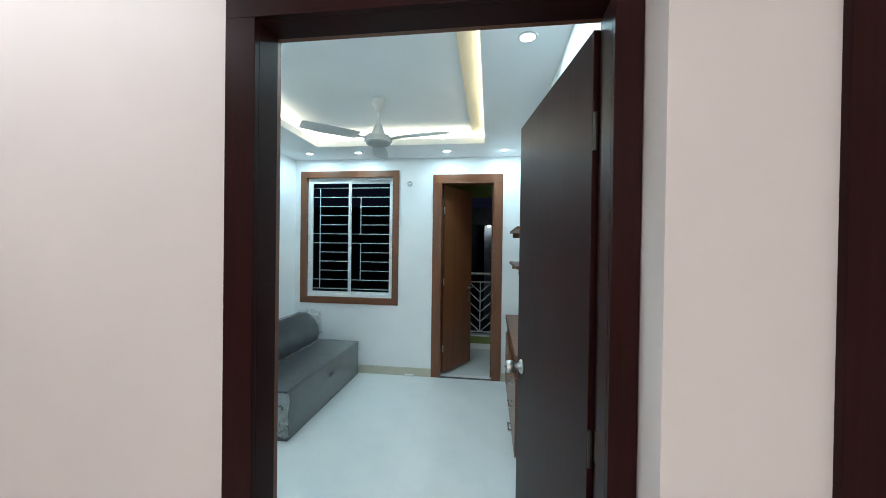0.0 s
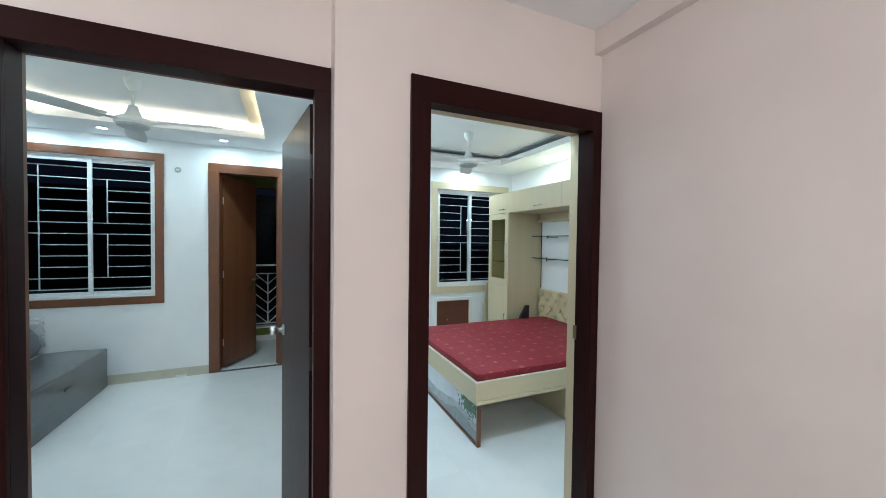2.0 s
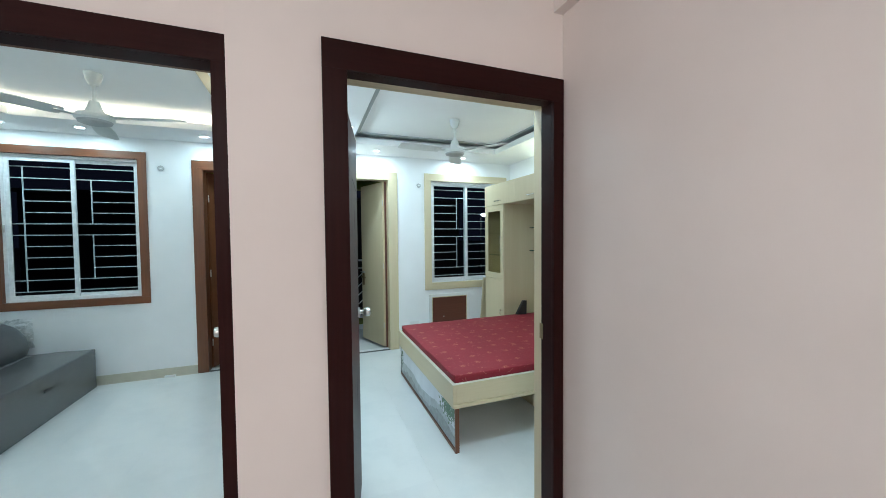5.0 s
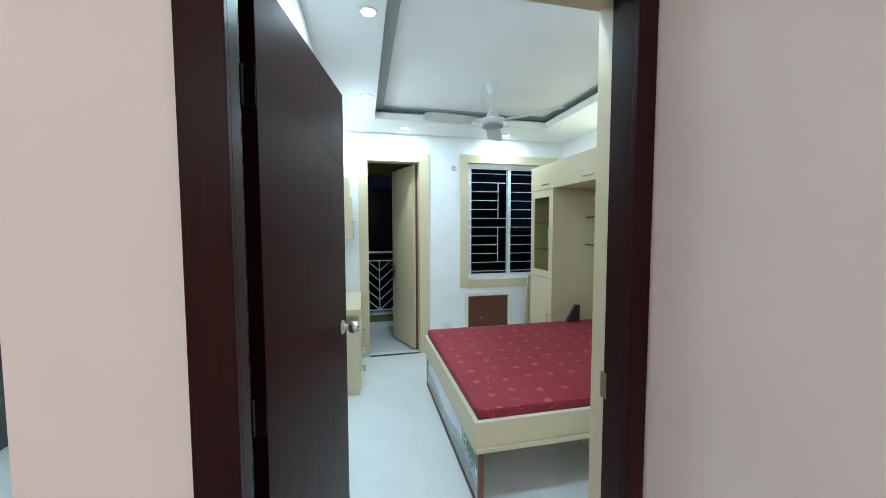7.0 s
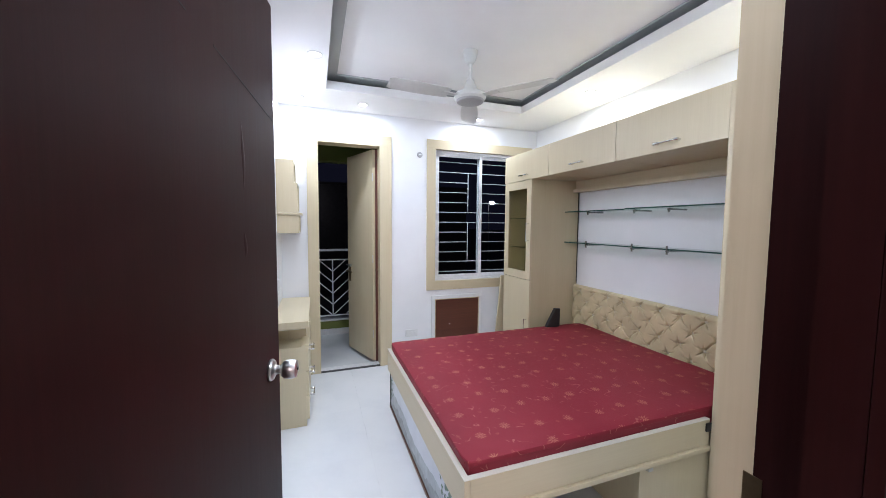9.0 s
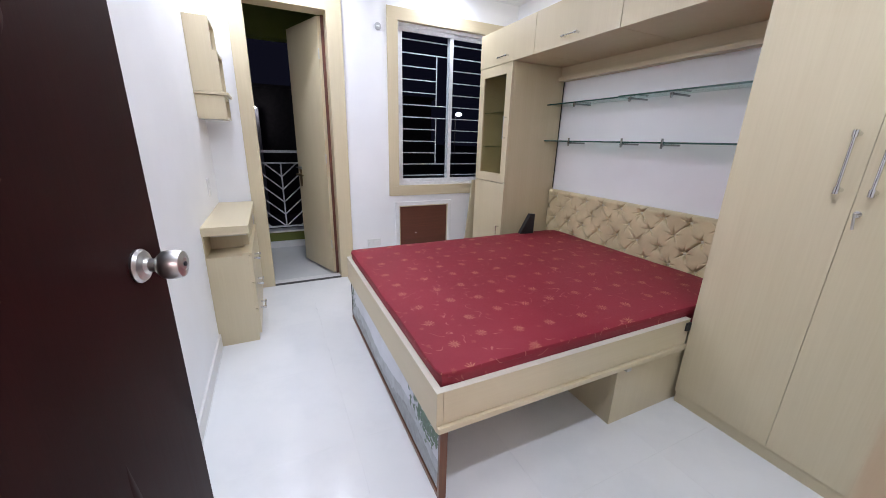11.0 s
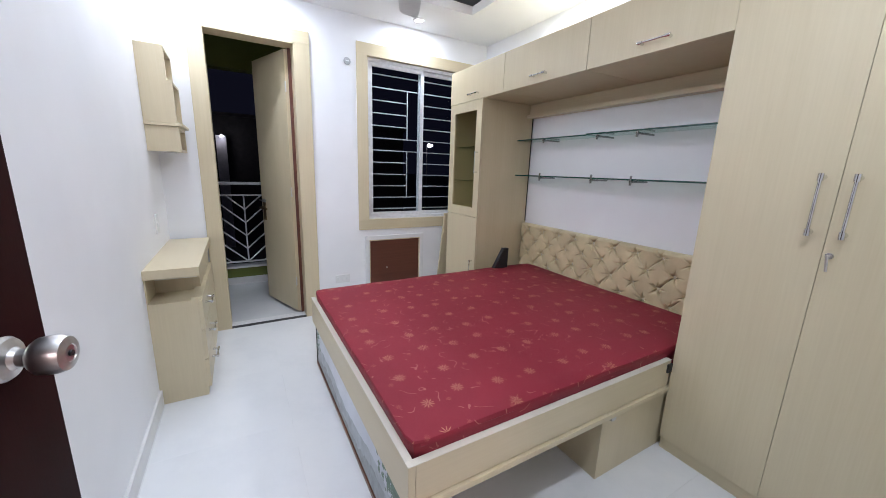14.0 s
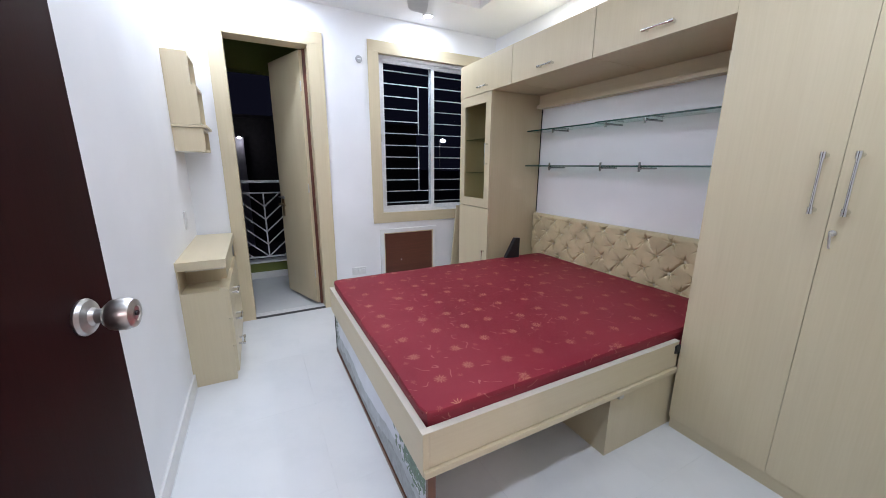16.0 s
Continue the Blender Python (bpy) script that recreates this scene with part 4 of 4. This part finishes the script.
    for y0, y1, up in ((cut, TY0 - 0.002, 0), (WY1 + 0.004, cut - 0.003, 0.005 if drop else 0)):
        p = part("pane", solid((3.238, BX1, y0, y1, z + up, z + up + 0.010)), M_SHELFGLASS, t, "clear greenish glass")
        part("edge", solid((3.2345, 3.238, y0, y1, z + up, z + up + 0.010), bev=0.001), M_GLASSEDGE, p, "dark green polished edge")
    for y in clamps:
        bm = bmesh.new()
        rod(bm, (BX1, y, z - 0.008), (3.24, y, z - 0.008), 0.006, 10)
        box(bm, 3.226, 3.2335, y - 0.006, y + 0.006, z - 0.030, z + (0.002 if drop else 0.030), bev=0.002)
        rod(bm, (3.226, y, z - 0.008), (3.245, y, z - 0.008), 0.009, 10)
        part("clamp", bm, M_CLAMP, t, "dark chrome shelf clamp", True)


glass_shelf(1.590, 2.66, (3.05, 2.56, 2.28, 1.78), True)
glass_shelf(1.300, 2.66, (3.06, 2.57, 2.28, 1.80), False)

# ---------- the bed ----------
BXW, BYS, BYN = 1.480, 1.694, 3.247     # foot end, near and far sides
bed = thing("bed", (2.3, 2.5, 0), "cream laminate double bed with a printed landscape on its foot panel", "bed")
BE = 2.845
for y0, y1, nm in ((BYS, BYS + 0.024, "side_rail"), (BYN - 0.024, BYN, "side_rail")):
    part(nm, solid((BXW + 0.025, BE, y0, y1, 0.345, 0.478), bev=0.002), M_CREAM_X, bed)
part("foot_rail", solid((BXW, BXW + 0.024, BYS, BYN, 0.318, 0.478), bev=0.002), M_CREAM_Y, bed)
part("edge_band", solid((BXW - 0.001, BE, BYS - 0.001, BYS + 0.024, 0.4785, 0.4815), (BXW - 0.001, BXW + 0.024, BYS + 0.025, BYN, 0.4785, 0.4815)), M_EDGE, bed, "pale edge banding")
part("moulding", solid((BXW + 0.002, BE, BYS - 0.013, BYS + 0.024, 0.318, 0.343), bev=0.006), M_CREAM_X, bed, "rounded moulding")
part("deck", solid((BXW + 0.031, BX1 - 0.07, BYS + 0.031, BYN - 0.031, 0.40, 0.42)), M_CREAM_Y, bed)
part("hinge", solid((BE - 0.03, BE + 0.004, BYS - 0.008, BYS + 0.03, 0.42, 0.462), bev=0.002), M_BLACKBOX, bed, "dark steel hinge")
foot = part("foot_panel", solid((BXW + 0.022, BXW + 0.040, BYS + 0.016, BYN - 0.002, 0.03, 0.32)), M_PRINT_SKY, bed, "printed landscape panel")
part("panel_edge", solid((BXW + 0.016, BXW + 0.046, BYS, BYS + 0.016, 0.0, 0.32), bev=0.002), M_TEAK, bed, "brown wooden edge")
part("panel_edge", solid((BXW + 0.016, BXW + 0.046, BYS + 0.016, BYN, 0.0, 0.022), bev=0.002), M_TEAK, bed, "brown wooden edge")
part("panel_edge", solid((BXW + 0.018, BXW + 0.044, BYN - 0.01, BYN, 0.022, 0.32), bev=0.002), M_BLACK, bed, "dark edge")


def silhouette(seed, base, amp, rough, x, y0, y1, z0):
    """A ragged printed skyline as a thin sheet."""
    bm = bmesh.new()
    n = 120
    pts = []
    for i in range(n + 1):
        y = y0 + (y1 - y0) * i / n
        h = base + amp * noise.noise((y * 2.2, seed, 0)) + rough * noise.noise((y * 17, seed, 3)) + rough * 0.6 * round(2 * noise.noise((y * 9, seed, 7)))
        pts.append((y, max(z0 + 0.004, min(0.316, h))))
    lo = [bm.verts.new((x, y, z0)) for y, h in pts]
    hi = [bm.verts.new((x, y, h)) for y, h in pts]
    for i in range(n):
        bm.faces.new((lo[i], lo[i + 1], hi[i + 1], hi[i]))
    return bm


PX = BXW + 0.022
part("hill_range", silhouette(2.0, 0.165, 0.07, 0.010, PX - 0.0006, BYS + 0.02, BYN - 0.012, 0.03), M_PRINT_FAR, foot, "printed pale hills")
part("hill_skyline", silhouette(7.3, 0.095, 0.075, 0.016, PX - 0.0012, BYS + 0.02, BYN - 0.012, 0.03), M_PRINT_ROCK, foot, "printed grey hills")
bm = bmesh.new()
for k in range(520):
    far = random.random() < 0.25
    y = random.gauss(3.24, 0.05) if far else random.gauss(BYS + 0.13, 0.075)
    z = random.gauss(0.19, 0.07) if far else random.gauss(0.255, 0.035)
    r = random.uniform(0.004, 0.011)
    if not (BYS + 0.03 < y < BYN - 0.025 and 0.045 < z < 0.305):
        continue
    a = random.uniform(0, 6.28)
    vs = [bm.verts.new((PX - 0.0018 - k * 1e-6, y + r * math.cos(a + q * 1.57) * (1 if q % 2 else 1.7), z + r * math.sin(a + q * 1.57) * (1 if q % 2 else 1.7))) for q in range(4)]
    bm.faces.new(vs)
part("printed_leaves", bm, M_PRINT_LEAF, foot, "printed green leaves")
part("storage_box", solid((2.396, BX1, 1.707, BYN - 0.035, 0, 0.316), bev=0.0015), M_CREAM, bed, "cream storage box under the bed")
part("support_bracket", solid((BXW + 0.062, BXW + 0.078, BYS + 0.09, BYS + 0.11, 0.25, 0.318)), M_BLACKBOX, bed, "black steel bracket")
part("catch", solid((2.43, 2.46, BYS - 0.006, BYS + 0.02, 0.295, 0.318), bev=0.002), M_STEEL, bed, "small brass catch")

# mattress: a soft slab with a domed top and a piped rim
matt = thing("mattress", (2.4, 2.5, 0.42), "maroon mattress with gold star flowers, bare", "mattress")


def soft_slab(x0, x1, y0, y1, z0, z1, r=0.035):
    bm = bmesh.new()
    prof = [(-0.004, 0.0), (-0.002, 0.40), (0.004, 0.6), (0.008, 0.80), (0.009, 0.92), (0.006, 0.970), (-0.006, 0.995)]
    rings = []
    n = 4 * 30
    for off, h in prof:
        ring = []
        for k in range(n):
            s, f = divmod(k, 30)
            f = f / 30
            a, b, c, d = x0 - off, x1 + off, y0 - off, y1 + off
            p = [(a + (b - a) * f, c), (b, c + (d - c) * f), (b - (b - a) * f, d), (a, d - (d - c) * f)][s]
            cx, cy = min(max(p[0], a + r), b - r), min(max(p[1], c + r), d - r)
            dx, dy = p[0] - cx, p[1] - cy
            L = math.hypot(dx, dy)
            if L > r:
                p = (cx + dx / L * r, cy + dy / L * r)
            wob = 0.004 * noise.noise((p[0] * 5, p[1] * 5, h * 3))
            ring.append(bm.verts.new((p[0] + wob, p[1] + wob, z0 + (z1 - z0) * h + 0.5 * wob)))
        rings.append(ring)
    for p, q in zip(rings, rings[1:]):
        for k in range(n):
            bm.faces.new((p[k], p[(k + 1) % n], q[(k + 1) % n], q[k]))
    bm.faces.new(list(reversed(rings[0])))
    cx, cy = (x0 + x1) / 2, (y0 + y1) / 2
    prev = rings[-1]
    for sc in (0.93, 0.8, 0.6, 0.4, 0.2):
        ring = []
        for v in rings[-1]:
            x, y = cx + (v.co.x - cx) * sc, cy + (v.co.y - cy) * sc
            ring.append(bm.verts.new((x, y, z1 + 0.004 * (1 - sc) + 0.003 * noise.noise((x * 3, y * 3, 1)))))
        for k in range(n):
            bm.faces.new((prev[k], prev[(k + 1) % n], ring[(k + 1) % n], ring[k]))
        prev = ring
    bm.faces.new(prev)
    return bm


MZ0, MZ1 = 0.42, 0.538
part("cover", soft_slab(BXW + 0.027, BX1 - 0.075, BYS + 0.027, BYN - 0.027, MZ0, MZ1), M_CLOTH, matt, "", True)

bm = bmesh.new()
for a, b in (((BXW + 0.05, BYS + 0.026), (BX1 - 0.11, BYS + 0.026)), ((BXW + 0.026, BYS + 0.05), (BXW + 0.026, BYN - 0.05))):
    rod(bm, (*a, MZ0 + 0.097), (*b, MZ0 + 0.097), 0.006, 8)
part("piping", bm, M_CLOTH, matt, "maroon piped seam", True)

# headboard: deep diamond tufts with buttons
head = thing("headboard", (BX1, 2.5, 0.45), "cream leatherette headboard with diamond tufting and buttons", "headboard")
HY0, HY1, HZ0, HZ1 = WY1 + 0.004, TY0 - 0.012, 0.43, 0.885
SY, SZ = 0.168, 0.098
btn = []
for r in range(6):
    z = HZ1 - 0.048 - r * SZ
    for k in range(-1, 15):
        y = HY1 - 0.098 - k * SY - (SY / 2 if r % 2 else 0)
        if HY0 + 0.01 < y < HY1 - 0.01 and z > HZ0:
            btn.append((y, z))
bm = bmesh.new()
ny, nz = 520, 148
grid = []
for j in range(nz + 1):
    row = []
    for i in range(ny + 1):
        y, z = HY0 + (HY1 - HY0) * i / ny, HZ0 + (HZ1 - HZ0) * j / nz
        ua = (HY1 - 0.098 - y) / SY
        ub = (HZ1 - 0.048 - z) / (2 * SZ)
        p, q = ua + ub, ua - ub
        dp, dq = abs(p - round(p)), abs(q - round(q))
        crease = min(dp, dq)
        dist = min(math.hypot(y - a, z - b) for a, b in btn)
        ca, cb = min(btn, key=lambda c: (y - c[0]) ** 2 + (z - c[1]) ** 2)
        ray = max(0.0, math.cos(5 * math.atan2(z - cb, y - ca) + 7 * ca + 3 * cb)) ** 9 * math.exp(-(dist / 0.034) ** 2)
        fold = min(1.0, max(0.0, 0.12 + 1.9 * noise.noise((y * 9, z * 9, 5))))
        puff = 0.014 - 0.050 * math.exp(-crease / 0.022) * fold * math.exp(-dist / 0.085) - 0.030 * ray
        pinch = 0.020 * math.exp(-(dist / 0.015) ** 2) + 0.006 * math.exp(-(dist / 0.034) ** 2)
        edge = min((y - HY0) / 0.02, (HY1 - y) / 0.02, (HZ1 - z) / 0.02, 1.0)
        round_edge = 0.022 * (1 - max(0, edge)) ** 2
        depth = 0.050 + puff - pinch - round_edge + 0.0015 * noise.noise((y * 22, z * 22, 0))
        row.append(bm.verts.new((BX1 - depth, y, z)))
    grid.append(row)
for j in range(nz):
    for i in range(ny):
        bm.faces.new((grid[j][i], grid[j][i + 1], grid[j + 1][i + 1], grid[j + 1][i]))
rim = [grid[0][i] for i in range(ny + 1)] + [grid[j][ny] for j in range(1, nz + 1)] + [grid[nz][i] for i in range(ny - 1, -1, -1)] + [grid[j][0] for j in range(nz - 1, 0, -1)]
back = [bm.verts.new((BX1, v.co.y, v.co.z)) for v in rim]
for k in range(len(rim)):
    q = (k + 1) % len(rim)
    bm.faces.new((rim[k], rim[q], back[q], back[k]))
part("cushion", bm, M_TUFT, head, "", True)
for y, z in btn:
    bm = bmesh.new()
    lathe(bm, [(0.0115, 0.0), (0.012, 0.003), (0.0095, 0.0065), (0.002, 0.009)], pose(BX1 - 0.031, y, z, 0, -90), 10)
    part("button", bm, M_STUD, head, "shiny metal button", True)

# dark folded case standing beside the tower on the mattress end
cs = thing("black_case", (2.99, 3.19, 0.54), "narrow black plastic case leaning in the corner on the bed", "case")
bm = bmesh.new()
box(bm, -0.07, 0.07, -0.018, 0.018, 0, 0.17, bev=0.004)
for q in bm.verts:
    q.co.x = 0.07 - (0.07 - q.co.x) * (1 - 3.9 * max(0.0, q.co.z))
bm.transform(pose(2.99, 3.19, 0.536, -4, 4, 0))
part("body", bm, M_BLACKBOX, cs)


# ---------- study desk and wall unit in the bedroom ----------
def desk(x0, x1, y0, y1, mats, top_z, label, out):
    """A shallow wall desk: slab, open slot, and a chest of three drawers that face +x or -x."""
    m, my = mats
    t = thing("study_desk", ((x0 + x1) / 2, y0, 0), label, "desk")
    part("top", solid((x0, x1, y0 - 0.012, y1, top_z - 0.050, top_z), bev=0.002), my, t)
    a, b = (x0, x1 - 0.022) if out > 0 else (x0 + 0.022, x1)
    part("carcass", solid((a, b, y0, y1, 0, 0.586), bev=0.0012), m, t)
    part("back_panel", solid((a, b, y0 + 0.21, y1, 0.586, top_z - 0.050)), m, t)
    part("end_panel", solid((a, a + 0.006, y0 + 0.004, y0 + 0.21, 0.586, top_z - 0.050)), m, t)
    part("fascia", solid((a + 0.03, b, y0 + 0.09, y0 + 0.105, top_z - 0.082, top_z - 0.050)), M_EDGE, t, "pale fascia under the top")
    part("cap", solid((b - 0.03 if out > 0 else a - 0.022, b + 0.022 if out > 0 else a + 0.03, y0 - 0.002, y0 + 0.45, 0.5862, 0.600), bev=0.001), m, t)
    fx = x1 - 0.022 if out > 0 else x0 + 0.022
    for z0, z1 in ((0.05, 0.220), (0.225, 0.400), (0.405, 0.580)):
        d = part("drawer_front", solid((min(fx, fx + out * 0.018), max(fx, fx + out * 0.018), y0 + 0.003, y0 + 0.44, z0, z1), bev=0.0015), m, t)
        zc = (z0 + z1) / 2 + 0.02
        bar_handle(d, (fx + out * 0.018, y0 + 0.17, zc), (fx + out * 0.018, y0 + 0.27, zc), (out * 0.032, 0, 0), 0.005)
    part("door", solid((min(fx, fx + out * 0.018), max(fx, fx + out * 0.018), y0 + 0.445, y1, 0.05, 0.580), bev=0.0015), m, t)


desk(BX0, 0.899, 3.172, 4.08, (M_CREAM, M_CREAM_Y), 0.773, "narrow cream laminate wall desk with drawers below", 1)
desk(0.25, AX1, 2.55, 4.06, (M_TEAK, M_TEAK_X), 0.77, "narrow brown teak wall desk with drawers below", -1)

unit = thing("wall_shelf_unit", (0.74, 3.75, 1.38), "stepped cream laminate wall shelf with open pigeonholes", "shelf")


def pigeonhole(x1, y0, y1, z0, z1):
    k = 0.016
    part("box", solid((BX0, x1, y0, y0 + k, z0, z1), (BX0, x1, y1 - k, y1, z0, z1), (BX0, x1, y0 + k, y1 - k, z0, z0 + k), (BX0, x1, y0 + k, y1 - k, z1 - k, z1), (BX0, BX0 + k, y0 + k, y1 - k, z0 + k, z1 - k), bev=0.001), M_CREAM, unit)


pigeonhole(0.792, 3.75, 4.06, 1.805, 1.995)
pigeonhole(0.818, 3.75, 4.06, 1.556, 1.803)
part("side_panel", solid((BX0, 0.792, 3.744, 3.750, 1.803, 1.995), (BX0, 0.818, 3.744, 3.750, 1.556, 1.803)), M_CREAM, unit, "stepped side panel")
part("ledge", solid((BX0, 0.85, 3.735, 4.07, 1.538, 1.554), bev=0.0015), M_CREAM_Y, unit)
pigeonhole(0.826, 3.75, 4.06, 1.385, 1.536)
bm = bmesh.new()
rod(bm, (0.67, 3.76, 1.383), (0.80, 3.76, 1.379), 0.004, 8)
part("bracket", bm, M_STEEL, unit, "thin steel bracket")

# wall shelves in the sitting room
for z in (1.68, 1.36):
    s = thing("wall_shelf", (0.35, 3.4, z), "brown teak wall shelf", "shelf", "sitting room shelves")
    part("board", solid((0.275, AX1, 2.9, 3.9, z - 0.012, z + 0.012), bev=0.002), M_TEAK_X, s)
    for y in (3.0, 3.8):
        part("bracket", solid((0.30, AX1, y - 0.008, y + 0.008, z - 0.06, z - 0.012)), M_TEAK, s)


# ---------- the wrapped sofa ----------
sofa = thing("sofa_bed", (-1.85, 3.3, 0), "dark grey leatherette sofa bed still wrapped in clear film", "sofa")


def cushion(x0, x1, y0, y1, z0, z1, r, n=10, wob=0.006):
    """A rounded block with a slightly uneven skin."""
    bm = bmesh.new()
    bmesh.ops.create_cube(bm, size=1.0, matrix=Matrix.Translation(((x0 + x1) / 2, (y0 + y1) / 2, (z0 + z1) / 2)) @ Matrix.Diagonal((x1 - x0, y1 - y0, z1 - z0, 1)))
    bmesh.ops.bevel(bm, geom=list(bm.edges), offset=r, segments=4, profile=0.5, affect="EDGES")
    bmesh.ops.subdivide_edges(bm, edges=[e for e in bm.edges if e.calc_length() > 0.12], cuts=n, use_grid_fill=True)
    for v in bm.verts:
        if v.co.z > z0 + 0.02:
            v.co += Vector((1, 1, 1)) * wob * noise.noise(v.co * 5.0)
    return bm


SX = -1.455
part("seat", cushion(AX0 + 0.012, SX, 2.57, 4.06, 0.0, 0.395, 0.014, 10, 0.007), M_SOFA, sofa, "", True)
bm = bmesh.new()
prof = [(AX0 + 0.02, 0.39), (-1.955, 0.39), (-1.93, 0.46), (-1.955, 0.58), (-2.02, 0.67), (-2.10, 0.72), (-2.19, 0.715), (AX0 + 0.02, 0.66)]
rows = []
for i in range(31):
    y = 2.58 + (4.05 - 2.58) * i / 30
    e = min(1, (y - 2.57) / 0.05, (4.06 - y) / 0.05)
    sc = 1 - 0.06 * (1 - max(e, 0)) ** 2
    rows.append([bm.verts.new((AX0 + 0.02 + (x - AX0 - 0.02) * sc + 0.006 * noise.noise((x * 6, y * 6, z * 6)), y, 0.39 + (z - 0.39) * sc + 0.008 * noise.noise((x * 5, y * 4, 9)))) for x, z in prof])
for p, q in zip(rows, rows[1:]):
    for k in range(len(prof)):
        bm.faces.new((p[k], p[(k + 1) % len(prof)], q[(k + 1) % len(prof)], q[k]))
bm.faces.new(rows[0])
bm.faces.new(list(reversed(rows[-1])))
bmesh.ops.bevel(bm, geom=[e for e in bm.edges if abs(e.verts[0].co.y - e.verts[1].co.y) > 0.01 and len(e.link_faces) == 2 and e.calc_face_angle(0) > 0.35], offset=0.02, segments=3, affect="EDGES")
part("backrest", bm, M_SOFA, sofa, "", True)
# black strip painted in for a dark slit in the seat front
part("slit_strip", solid((SX + 0.011, SX + 0.019, 3.27, 3.36, 0.255, 0.275), bev=0.002), M_BLACKBOX, sofa, "small black strip drawn as a dark slit in the seat front")


def film_sheet(x0, x1, y, z0, z1, seed):
    bm = bmesh.new()
    n = 14
    vs = [[bm.verts.new((x0 + (x1 - x0) * i / n + 0.012 * noise.noise((i * 0.7, j * 0.5, seed)), y + 0.03 * noise.noise((i * 0.45, j * 0.6, seed + 4)), z0 + (z1 - z0) * j / n + 0.012 * noise.noise((i * 0.8, j * 0.3, seed + 9)))) for i in range(n + 1)] for j in range(n + 1)]
    for j in range(n):
        for i in range(n):
            bm.faces.new((vs[j][i], vs[j][i + 1], vs[j + 1][i + 1], vs[j + 1][i]))
    return bm


def film_ruck(y0, y1, x, z, seed):
    """Film gathered into a ruck along the foot of the backrest."""
    bm = bmesh.new()
    n = 70
    rows = []
    for i in range(n + 1):
        y = y0 + (y1 - y0) * i / n
        h = 0.012 + 0.020 * abs(noise.noise((y * 9, seed, 0)))
        dx = 0.018 * noise.noise((y * 6, seed, 5))
        rows.append([bm.verts.new((x + dx + k * 0.016 + 0.006 * noise.noise((y * 31, k, seed)), y, z + h * (1 - k * k * 0.85))) for k in (-1, -0.4, 0.3, 1)])
    for p, q in zip(rows, rows[1:]):
        for k in range(3):
            bm.faces.new((p[k], p[k + 1], q[k + 1], q[k]))
    return bm


part("wrapping_film", film_ruck(2.6, 4.02, -1.925, 0.392, 2), M_FOIL, sofa, "crumpled clear film")
part("wrapping_film", film_ruck(2.62, 4.0, -2.11, 0.712, 6), M_FOIL, sofa, "crumpled clear film")
part("wrapping_film", film_sheet(-1.75, SX + 0.02, 2.545, 0.05, 0.39, 1), M_FOIL, sofa, "crumpled clear film")
part("wrapping_film", film_sheet(AX0 + 0.05, -1.93, 4.08, 0.45, 0.74, 5), M_FOIL, sofa, "crumpled clear film")

# ---------- floor tiles, one by one ----------
ts = 0.6
me = make_mesh("tile", solid((0.0002, ts - 0.0002, 0.0002, ts - 0.0002, -0.010, 0.0)), M_TILE)
for ix in range(-8, 6):
    for iy in range(-7, 5):
        x, y = 1.271 + ix * ts, 1.50 + iy * ts
        if x > 4.1 or x < -3.6 or y < -3.2 or y + ts > FAR + 0.05:
            continue
        t = new("tile", me)
        t.location = (x, y, 0)
        t.parent = floor
me2 = make_mesh("tile", solid((0.0002, ts - 0.0002, 0.0002, FAR + 0.04 - 3.90 - 0.001, -0.010, 0.0)), M_TILE)
for ix in range(-8, 6):
    t = new("tile", me2)
    t.location = (1.271 + ix * ts, 3.90, 0)
    t.parent = floor
